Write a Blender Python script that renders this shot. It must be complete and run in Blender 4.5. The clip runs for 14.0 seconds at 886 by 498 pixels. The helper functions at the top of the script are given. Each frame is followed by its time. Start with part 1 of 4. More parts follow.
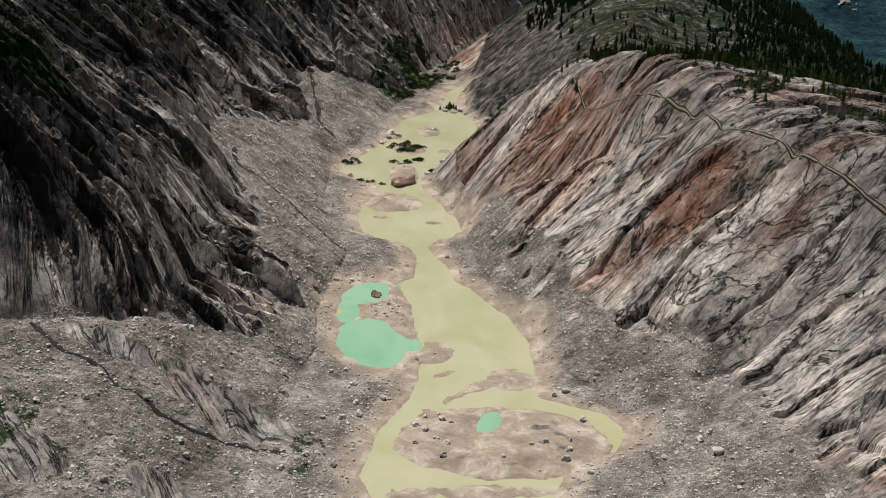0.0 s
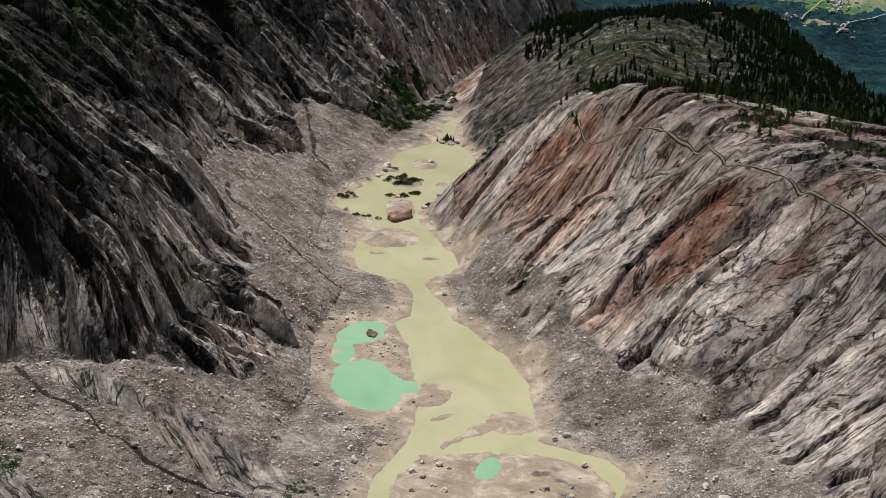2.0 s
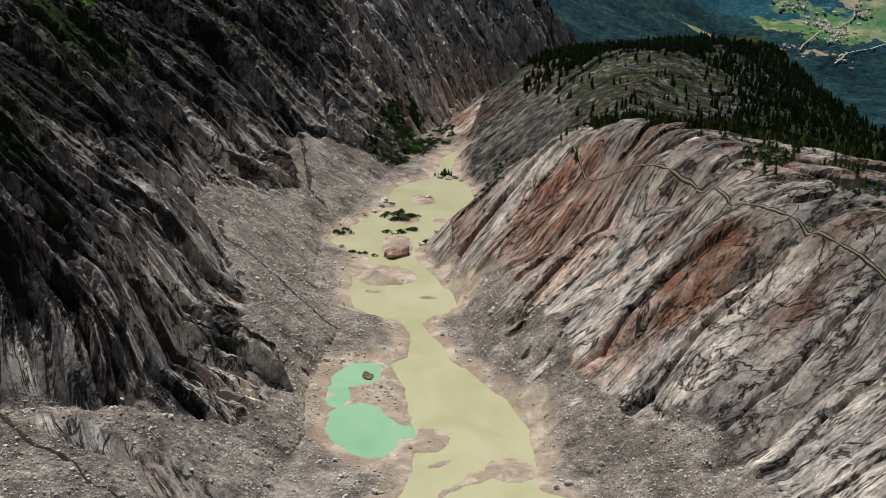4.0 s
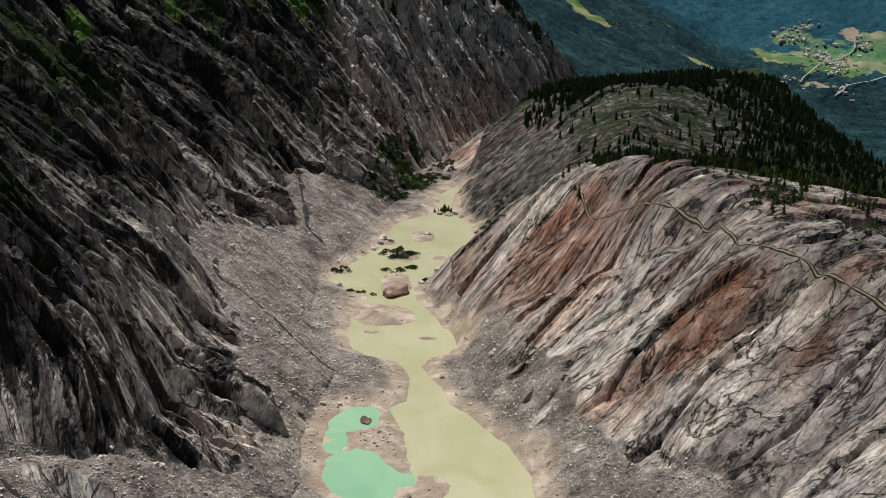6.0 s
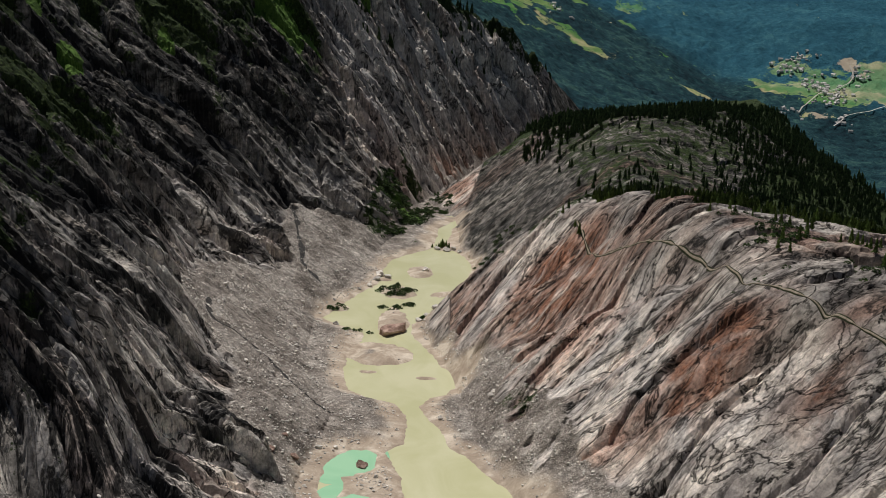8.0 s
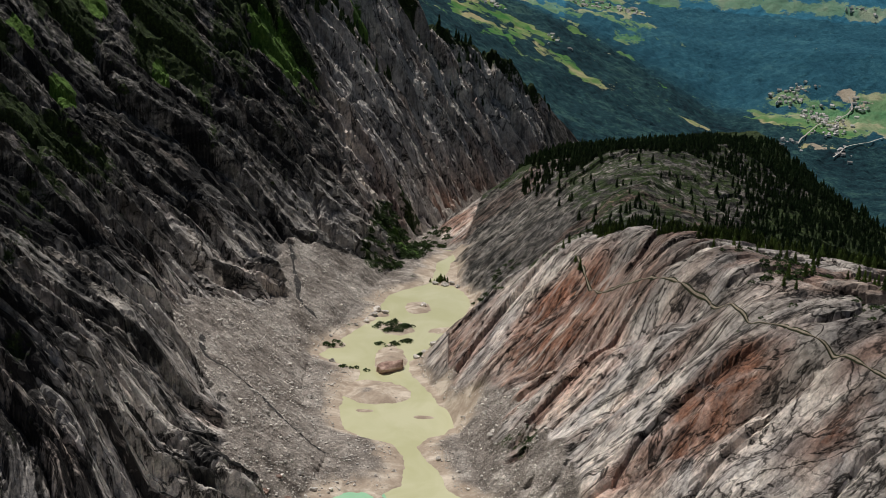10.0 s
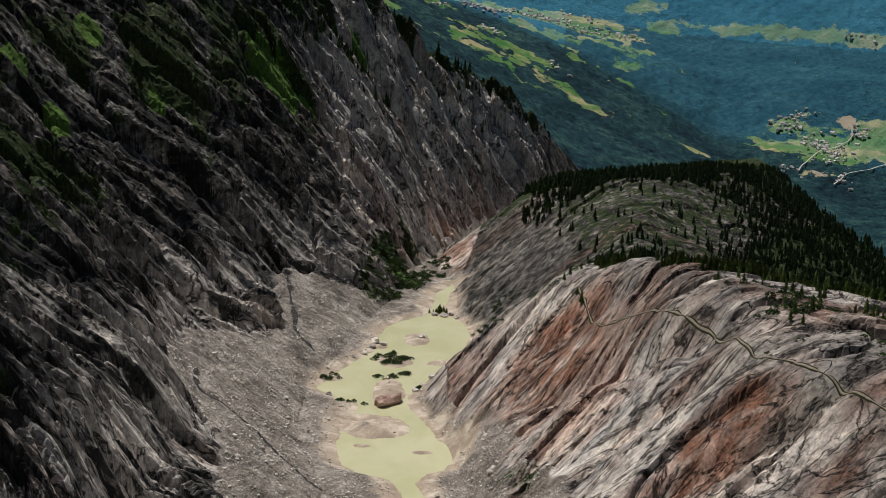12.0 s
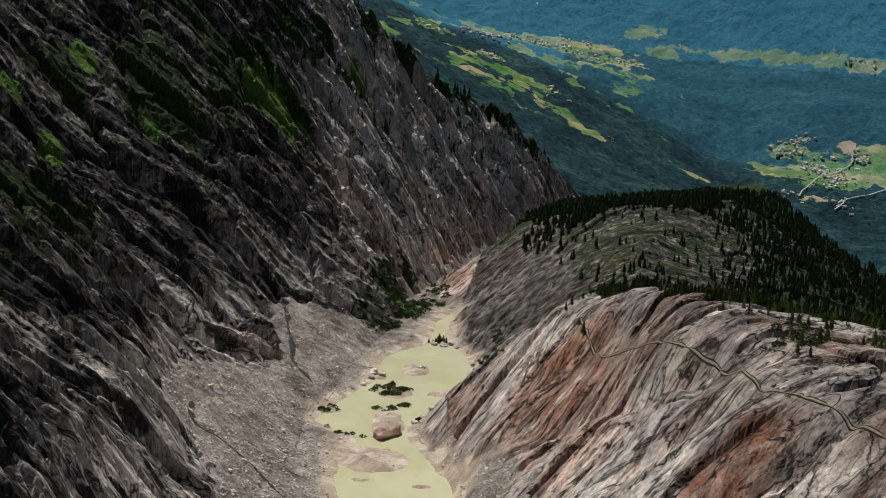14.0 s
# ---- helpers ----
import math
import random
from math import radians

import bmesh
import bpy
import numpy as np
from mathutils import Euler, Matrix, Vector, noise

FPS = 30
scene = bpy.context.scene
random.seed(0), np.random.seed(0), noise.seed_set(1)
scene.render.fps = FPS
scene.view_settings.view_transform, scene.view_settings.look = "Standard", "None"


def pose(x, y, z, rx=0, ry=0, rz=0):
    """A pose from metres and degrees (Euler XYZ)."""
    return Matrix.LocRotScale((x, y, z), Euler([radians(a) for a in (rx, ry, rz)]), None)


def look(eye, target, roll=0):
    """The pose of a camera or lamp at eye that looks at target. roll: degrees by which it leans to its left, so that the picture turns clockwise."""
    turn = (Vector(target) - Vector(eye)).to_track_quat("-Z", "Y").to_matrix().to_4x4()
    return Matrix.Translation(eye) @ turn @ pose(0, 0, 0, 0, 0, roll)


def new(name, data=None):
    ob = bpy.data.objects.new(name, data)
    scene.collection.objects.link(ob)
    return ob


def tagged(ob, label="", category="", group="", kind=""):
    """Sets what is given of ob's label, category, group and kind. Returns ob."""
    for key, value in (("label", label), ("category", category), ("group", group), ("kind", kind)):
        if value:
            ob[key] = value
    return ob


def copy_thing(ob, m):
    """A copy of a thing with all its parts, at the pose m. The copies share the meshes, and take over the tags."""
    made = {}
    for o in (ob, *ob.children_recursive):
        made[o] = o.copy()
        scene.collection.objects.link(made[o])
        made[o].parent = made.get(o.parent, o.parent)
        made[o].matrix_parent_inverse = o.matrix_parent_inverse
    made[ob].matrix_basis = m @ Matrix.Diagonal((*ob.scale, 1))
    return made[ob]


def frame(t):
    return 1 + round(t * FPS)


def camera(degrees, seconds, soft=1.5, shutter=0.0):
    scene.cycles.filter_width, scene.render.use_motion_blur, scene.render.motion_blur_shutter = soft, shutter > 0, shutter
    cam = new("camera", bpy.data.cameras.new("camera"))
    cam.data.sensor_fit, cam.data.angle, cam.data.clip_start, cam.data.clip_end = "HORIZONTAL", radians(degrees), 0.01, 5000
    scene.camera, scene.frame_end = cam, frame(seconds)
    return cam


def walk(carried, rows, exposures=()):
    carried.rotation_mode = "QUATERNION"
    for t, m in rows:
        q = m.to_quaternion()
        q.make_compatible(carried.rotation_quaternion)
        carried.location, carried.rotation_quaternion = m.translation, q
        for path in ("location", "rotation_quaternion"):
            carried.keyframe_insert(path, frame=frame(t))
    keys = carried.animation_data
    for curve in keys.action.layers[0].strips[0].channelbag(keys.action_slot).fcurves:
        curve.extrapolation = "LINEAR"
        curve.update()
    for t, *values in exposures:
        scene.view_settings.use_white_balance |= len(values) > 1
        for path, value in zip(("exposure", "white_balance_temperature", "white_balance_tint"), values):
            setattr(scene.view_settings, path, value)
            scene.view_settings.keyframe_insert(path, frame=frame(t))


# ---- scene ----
cam = camera(32.6, 14.0, soft=0.6)
PATH = [
    (0, (0.617, -1.89, 276.614), (0.646, 0.002, 275.968), 3.3),
    (0.5, (0.605, 2.955, 276.611), (0.635, 4.849, 275.97), 3.3),
    (1, (0.577, 7.785, 276.607), (0.607, 9.682, 275.974), 3.3),
    (1.5, (0.524, 12.583, 276.6), (0.554, 14.483, 275.977), 3.3),
    (2, (0.466, 17.337, 276.591), (0.497, 19.241, 275.977), 3.3),
    (2.5, (0.406, 22.066, 276.574), (0.437, 23.972, 275.97), 3.3),
    (3, (0.335, 26.778, 276.546), (0.367, 28.687, 275.951), 3.3),
    (5.5, (0.057, 50.187, 276.122), (0.089, 52.11, 275.573), 3.3),
    (6, (0.017, 54.816, 276.085), (0.048, 56.742, 275.546), 3.3),
    (6.5, (-0.011, 59.364, 276.051), (0.021, 61.292, 275.521), 3.3),
    (7, (-0.043, 63.796, 276.011), (-0.011, 65.727, 275.491), 3.2),
    (7.5, (-0.062, 68.139, 275.95), (-0.03, 70.072, 275.439), 3.2),
    (8, (-0.049, 72.3, 275.873), (-0.017, 74.236, 275.372), 3.2),
    (10.5, (0.181, 91.815, 275.135), (0.213, 93.762, 274.681), 3.2),
    (11, (0.275, 95.534, 275.076), (0.306, 97.483, 274.63), 3.2),
    (11.5, (0.37, 99.07, 275.043), (0.401, 101.021, 274.606), 3.2),
    (12, (0.407, 102.487, 275.024), (0.438, 104.44, 274.595), 3.2),
    (12.5, (0.403, 105.832, 275.007), (0.433, 107.787, 274.587), 3.1),
    (13, (0.398, 109.114, 274.99), (0.428, 111.07, 274.578), 3.1),
    (13.5, (0.397, 112.361, 274.981), (0.427, 114.319, 274.576), 3.1),
    (14, (0.387, 115.61, 274.975), (0.417, 117.57, 274.578), 3.1),
]
walk(cam, [(t, look(eye, target, roll)) for t, eye, target, roll in PATH])


# ---- light: high sun from ahead ----
SUN_FROM = Vector((-0.22, 0.34, 0.915)).normalized()
world = bpy.data.worlds.new("sky")
scene.world = world
world.use_nodes = True
wn = world.node_tree.nodes
sky = wn.new("ShaderNodeTexSky")
sky.sky_type, sky.sun_disc = "NISHITA", False
sky.sun_elevation = math.asin(SUN_FROM.z)
sky.sun_rotation = math.atan2(SUN_FROM.x, SUN_FROM.y)
sky.altitude, sky.dust_density = 1500, 1.5
wn["Background"].inputs["Strength"].default_value = 0.03
world.node_tree.links.new(sky.outputs[0], wn["Background"].inputs["Color"])
lamp = bpy.data.lights.new("sun", "SUN")
lamp.energy, lamp.angle, lamp.color = 5.0, radians(0.6), (1.0, 0.96, 0.90)
new("sun", lamp).matrix_world = look(SUN_FROM * 400, (0, 0, 0))
scene.view_settings.exposure = -0.38


# ---- numeric noise ----
def lattice(ix, iy, seed):
    h = (ix.astype(np.int64) * 374761393 + iy.astype(np.int64) * 668265263 + seed * 974634541) & 0xFFFFFFFF
    h = ((h ^ (h >> 13)) * 1274126177) & 0xFFFFFFFF
    return ((h ^ (h >> 16)) & 0xFFFFFF) / float(0xFFFFFF)


def vnoise(x, y, seed=0):
    """Smooth noise, -1 to 1."""
    ix, iy = np.floor(x), np.floor(y)
    fx, fy = x - ix, y - iy
    fx, fy = fx * fx * fx * (fx * (6 * fx - 15) + 10), fy * fy * fy * (fy * (6 * fy - 15) + 10)
    a, b = lattice(ix, iy, seed), lattice(ix + 1, iy, seed)
    c, d = lattice(ix, iy + 1, seed), lattice(ix + 1, iy + 1, seed)
    return 2 * ((a * (1 - fx) + b * fx) * (1 - fy) + (c * (1 - fx) + d * fx) * fy) - 1


def fbm(x, y, seed=0, octaves=4, gain=0.5):
    total, amp, norm = 0, 1.0, 0.0
    for k in range(octaves):
        total = total + amp * vnoise(x * 2 ** k + 17.3 * k, y * 2 ** k - 9.1 * k, seed + k)
        norm, amp = norm + amp, amp * gain
    return total / norm


def ridged(x, y, seed=0, octaves=4, gain=0.55):
    total, amp, norm = 0, 1.0, 0.0
    for k in range(octaves):
        total = total + amp * (1 - 2 * np.abs(vnoise(x * 2 ** k + 5.7 * k, y * 2 ** k + 3.3 * k, seed + k)))
        norm, amp = norm + amp, amp * gain
    return total / norm


def step(a, b, x):
    t = np.clip((x - a) / (b - a), 0, 1)
    return t * t * (3 - 2 * t)


def smin(a, b, k):
    h = np.clip(0.5 + 0.5 * (b - a) / k, 0, 1)
    return b * (1 - h) + a * h - k * h * (1 - h)


def table(y, pairs):
    return np.interp(y, [p[0] for p in pairs], [p[1] for p in pairs])


# ---- the valley's plan ----
# edges of the water along the valley: (y, x)
SHORE_LEFT = [(430, -2), (480, -8), (512, -14), (530, -20), (555, -16), (583, -9), (607, 0), (620, 1), (645, 2.6), (679, 2), (702, -2.7), (718, -2.8), (745, -11.7),
              (758, -4), (797, -1.5), (813, -8), (819, -23), (831, -34), (857, -38), (877, -37.5), (897, -37), (913, -32), (929, -31), (944, -46), (957, -56),
              (972, -51), (985, -46), (1012, -37), (1034, -27), (1055, -24), (1077, -23), (1101, -19), (1118, -6), (1138, 9), (1164, 11.7), (1200, 13.8), (1226, 25), (1260, 30)]
SHORE_RIGHT = [(430, 40), (480, 48), (520, 57), (544, 64), (555, 77), (562, 86), (576, 91), (586, 90), (597, 85), (604, 72), (611, 57), (639, 55.5), (680, 55.8),
               (709, 46), (731, 34), (747, 27), (755, 19.5), (772, 16.5), (797, 8), (811, 4), (824, 9.6), (830, 18.6), (844, 25), (856, 27.4), (867, 25.7),
               (875, 15.6), (894, 10.8), (909, 5.8), (924, 0.7), (934, -1.2), (951, -0.8), (964, 3.6), (983, 10.4), (996, 14), (1010, 23), (1024, 29),
               (1052, 34), (1082, 37.4), (1104, 36.6), (1119, 32), (1133, 26), (1154, 20), (1175, 23), (1202, 26), (1228, 34), (1260, 33)]
# islands and bars in the water: x, y, half sizes, turn in degrees, height
ISLANDS = [(38, 566, 44, 34, 6, 0.55), (28, 520, 30, 6, 8, 0.5), (45, 630, 9.5, 12, 0, 0.9), (21, 610, 17, 3.6, 48, 0.8), (15, 633, 7.5, 2.6, 50, 0.7),
           (10, 656, 8.5, 14, 0, 0.55), (-20, 892, 19, 20, 0, 0.3), (-13.5, 957, 9.5, 27, 0, 1.6), (-24, 861, 6, 3, 0, 0.6), (6.5, 855, 5, 2.6, 0, 0.6),
           (-12, 1019, 12, 15, 20, 1.3), (-48, 979, 6, 7, 0, 1.0), (2, 1072, 8, 14, 0, 0.4), (17, 1020, 9, 4, 35, 0.6), (18.5, 1140, 8, 8, 0, 1.8),
           (-22, 1050, 5, 5, 0, 0.8), (74, 590, 2.4, 2.4, 0, 0.9), (-31, 1030, 3, 4, 0, 0.8)]
# turquoise ponds: x, y, half sizes, turn
PONDS = [(-20.5, 665, 16, 29, 10), (-26, 731, 10, 18, -24), (33, 583, 4.6, 10, -18), (-5, 664, 10, 7, 0), (-34, 705, 5.5, 15, 0)]
WALL_FOOT = [(440, -66), (540, -60), (600, -52), (650, -46), (700, -50), (785, -40), (880, -61), (960, -61), (1016, -48), (1060, -41), (1110, -31), (1160, -20), (1200, -14), (1344, -2),
             (1500, 28), (1670, 58), (1800, 95), (1870, 135), (1920, 160), (2124, 232), (2400, 300)]
DOME_FOOT = [(440, 104), (540, 100), (585, 96), (610, 86), (640, 67), (690, 50), (735, 40), (790, 31), (860, 21), (900, 14), (930, 5), (960, 4), (1000, 22), (1050, 38), (1100, 40),
             (1140, 30), (1200, 29), (1250, 26), (1344, 4), (1500, 34), (1670, 66), (1900, 190), (2400, 330)]
CREST = [(440, 118), (640, 116), (720, 113), (800, 114), (870, 107), (940, 88), (1020, 78), (1085, 78), (1160, 80), (1215, 90), (1300, 84), (1472, 56), (1900, -5), (2300, -68)]
CREST_X = [(440, 240), (640, 205), (720, 180), (800, 150), (870, 122), (1000, 135), (1085, 145), (1200, 180), (1260, 215), (1300, 245), (1472, 255), (1900, 360), (2300, 520)]


TRAIL = [(88, 905), (90, 887), (95, 848), (107, 825), (122, 791), (135, 760), (140, 747), (147, 709), (156, 694), (166, 677), (174, 661), (183, 642), (200, 615)]
TRAIL_X = [(y0, x0) for x0, y0 in reversed(TRAIL)]


def floor_level(y):
    return table(y, [(0, 0), (1240, 0), (1344, -15), (1670, -49), (2124, -72), (2500, -120)])


def water_gap(x, y):
    """Rough distance to the water's edge in the plan: below 0 in the water."""
    wob = 3.6 * fbm(x / 15, y / 19, 31, 4) + 0.8 * vnoise(x / 3.1, y / 3.1, 37)
    d = np.maximum(table(y, SHORE_LEFT) - x, x - table(y, SHORE_RIGHT)) + wob * 0.6
    for px, py, a, b, turn, high in ISLANDS:
        c, s = math.cos(radians(turn)), math.sin(radians(turn))
        u, v = (x - px) * c + (y - py) * s, -(x - px) * s + (y - py) * c
        d = np.maximum(d, (1 - np.sqrt((u / a) ** 2 + (v / b) ** 2)) * min(a, b) + wob * min(1, a / 10))
    return d


def pond_gap(x, y):
    wob = 2.6 * fbm(x / 9, y / 11, 41, 4)
    d = np.full(np.shape(x), 99.0)
    for px, py, a, b, turn in PONDS:
        c, s = math.cos(radians(turn)), math.sin(radians(turn))
        u, v = (x - px) * c + (y - py) * s, -(x - px) * s + (y - py) * c
        d = np.minimum(d, (np.sqrt((u / a) ** 2 + (v / b) ** 2) - 1) * min(a, b) + wob * min(1, a / 10))
    return d


def wall_end(x):
    """Where the left mountain breaks off towards the main valley."""
    return 2085 + (x - 200) * 1.4


def plan(x, y):
    """The large forms, with no detail: height, and masks of bare rock and slope side."""
    low = floor_level(y)
    # the left mountain wall: scree apron, steep step, long wall
    s = table(y, WALL_FOOT) - x
    a = table(y, [(440, 0.40), (600, 0.50), (650, 0.55), (700, 0.62), (785, 0.61), (890, 0.70), (1016, 0.50), (1110, 0.63), (1200, 1.0), (1340, 1.62), (2400, 1.6)])
    w = table(y, [(440, 70), (600, 60), (650, 56), (785, 57), (890, 66), (1016, 66), (1110, 60), (1200, 22), (1340, 8), (2400, 8)])
    b = table(y, [(440, 1.9), (650, 1.9), (785, 1.32), (1110, 1.12), (1200, 1.15), (1340, 1.7), (1550, 2.0), (2400, 2.0)])
    far = table(y, [(440, 1.05), (785, 0.92), (1000, 1.0), (1200, 1.2), (1400, 1.45), (1560, 1.72), (2400, 1.8)])
    s1 = np.maximum(s, 0)
    left = a * np.minimum(s1, w) + b * np.clip(s1 - w, 0, 26) + far * np.maximum(s1 - w - 26, 0)
    edge = table(y, [(440, 60), (600, 45), (632, 24), (690, 9), (711, 18), (730, 37), (755, 41), (779, 52), (797, 69), (812, 79), (850, 68), (884, 65), (944, 53), (968, 47), (985, 36),
                     (1008, 35), (1035, 44), (1060, 54), (1100, 56), (1123, 32), (1136, 14), (1200, 4), (2400, 4)])
    rock_l = step(-2, 3, s1 - edge - 9 * fbm((y - 0.42 * x) / 13, x / 34, 3, 4))
    # the wall's near end: a nose above a gravel shelf
    nose = 589 + np.clip(x + 145, -60, 200) * 0.42
    shelf = 0.56 * np.minimum(s1, 50) + 0.13 * np.maximum(s1 - 50, 0) - 0.16 * (589 - np.minimum(y, 589))
    face = np.maximum(shelf, 0) + np.maximum(y - nose, 0) * 1.15
    left = np.where(s1 > 0, smin(left, face, 6), 0)
    outcrop = np.zeros(np.shape(x))
    for ox, oy, a_, b_ in ((-72, 563, 34, 14), (-122, 575, 24, 9), (-150, 500, 26, 20), (-90, 500, 16, 10), (-50, 600, 14, 5), (-34, 622, 14, 9)):
        outcrop = np.maximum(outcrop, step(1.1, 0.8, np.hypot((x - ox) / a_, (y - oy + 0.25 * (x - ox)) / b_) + 0.35 * fbm(x / 8, y / 8, 6, 3)))
    rock_l = np.maximum(rock_l * step(-3, 4, y - nose - 7 * fbm(x / 14, y / 14, 5, 3)), outcrop * step(610, 590, y))
    # behind its far end the spur drops away
    end = wall_end(x)
    left = left - np.maximum(y - end, 0) * 1.2
    # the rounded rock ridge on the right
    q = x - table(y, DOME_FOOT)
    q1 = np.maximum(q, 0)
    apron = table(y, [(440, 60), (600, 52), (680, 34), (720, 10), (780, 8), (900, 6), (2400, 4)])
    low_slope = table(y, [(440, 0.36), (600, 0.38), (680, 0.55), (735, 0.85), (860, 1.0), (1000, 0.95), (2400, 0.9)])
    up_slope = table(y, [(440, 0.85), (600, 0.98), (680, 1.12), (735, 1.0), (860, 1.2), (1000, 0.85), (1200, 0.8), (2400, 0.85)])
    right = low_slope * np.minimum(q1, apron) + up_slope * np.maximum(q1 - apron, 0)
    away = x - table(y, CREST_X)
    back = table(y, [(440, 0.2), (640, 0.08), (800, 0.10), (880, 0.14), (1000, 0.32), (1500, 0.5), (2400, 0.75)])
    cap = table(y, CREST) - low - back * np.maximum(away, 0) - 0.0012 * np.maximum(away, 0) ** 1.75 + 0.12 * np.minimum(away, 0)
    right = smin(right, np.maximum(cap, -330), 16)
    right = np.where(q > 0, right, 0)
    rock_edge = table(y, [(440, 60), (600, 50), (680, 34), (735, 32), (800, 30), (850, 16), (910, 5), (2400, 4)])
    rock_r = step(-2, 3, q1 - rock_edge - 12 * fbm(x / 20, y / 20, 7, 4)) * step(0.5, 6, q1)
    # a gully parts the hollow red face from the slabs, and lesser clefts run down the slabs
    for gx, gy, dx, dy, wide, deep in ((140, 752, -85, 92, 9, 9), (172, 668, -95, 30, 5, 5), (185, 612, -70, -8, 7, 6), (118, 850, -62, 40, 8, 5), (150, 715, -80, 40, 5, 4)):
        u = ((x - gx) * dx + (y - gy) * dy) / (dx * dx + dy * dy)
        off = ((x - gx) * dy - (y - gy) * dx) / math.hypot(dx, dy) + 5 * fbm(x / 22, y / 22, 8, 3)
        right = right - deep * np.exp(-(off / wide) ** 2) * step(-0.15, 0.1, u) * step(1.1, 0.75, u) * step(4, 20, right)
    right = right - 13 * np.exp(-((x - 86) / 30) ** 2 - ((y - 852) / 44) ** 2) * step(8, 30, right)
    # bedrock plates that show through the right-hand apron
    plates = step(0.16, 0.3, fbm((x + y * 0.5) / 16, (y - x * 0.3) / 9, 9, 3)) * step(8, 16, q1) * step(650, 690, y) * (1 - step(820, 850, y))
    rock_r = np.maximum(rock_r, plates)
    return low + left + right, rock_l, rock_r, s, q


def flow_lines(x, y):
    """Across and along the direction in which the ice has scraped the rock."""
    k = table(y, [(440, 0.0), (735, 0.0), (800, -0.25), (850, -0.6), (2400, -0.5)])
    right = x > table(y, [(440, 20), (2400, 20)]) + np.maximum(y - 1150, 0) * 0.16
    near = step(675, 612, y)
    across = np.where(right, y + k * (x - 100), (1 - near) * (y - 0.42 * (x + 60)) + near * (0.6 * y + 0.95 * (x + 60) + 255))
    return across, x, right


def slabs(c, along, period, seed):
    """Overlapping slabs across the scraping: a steep riser that faces back up the valley, then a long gentle top."""
    u = c / period + 0.55 * fbm(c / period / 2.3, along / period / 5, seed, 3)
    cell = np.floor(u)
    f = u - cell
    rise = 0.08 + 0.12 * lattice(cell, cell * 0 + 3, seed + 5)
    shape = np.where(f < rise, f / rise, 1 - (f - rise) / (1 - rise))
    size = (0.35 + 0.75 * lattice(cell, cell * 0, seed + 9)) * (0.75 + 0.55 * vnoise(along / period / 2.5 + 7.7 * cell, cell * 1.37, seed + 11))
    return shape * size


def plates(c, along, period, ratio, seed):
    """Broken plates of rock: tilted blocks that end in a step and an open joint."""
    u = c / period + 0.30 * fbm(c / period / 1.6, along / period / 2.2, seed, 3)
    v = along / (period * ratio) + 0.22 * fbm(c / period / 1.3, along / period / 1.7, seed + 3, 2)
    iu, iv = np.floor(u), np.floor(v)
    best, second = np.full(np.shape(u), 9.0), np.full(np.shape(u), 9.0)
    off, tone, lean = np.zeros(np.shape(u)), np.zeros(np.shape(u)), np.zeros(np.shape(u))
    for i in (-1, 0, 1):
        for j in (-1, 0, 1):
            a, b = iu + i, iv + j
            du, dv = u - a - 0.1 - 0.8 * lattice(a, b, seed + 21), v - b - 0.1 - 0.8 * lattice(a, b, seed + 22)
            d = du * du + dv * dv
            near = d < best
            second = np.where(near, best, np.minimum(second, d))
            best = np.where(near, d, best)
            off, tone = np.where(near, du, off), np.where(near, lattice(a, b, seed + 23), tone)
            lean = np.where(near, dv * (lattice(a, b, seed + 24) - 0.5), lean)
    joint = np.sqrt(second) - np.sqrt(best)
    return tone - 0.75 * off + 0.8 * lean - 0.45 * step(0.10, 0.0, joint)


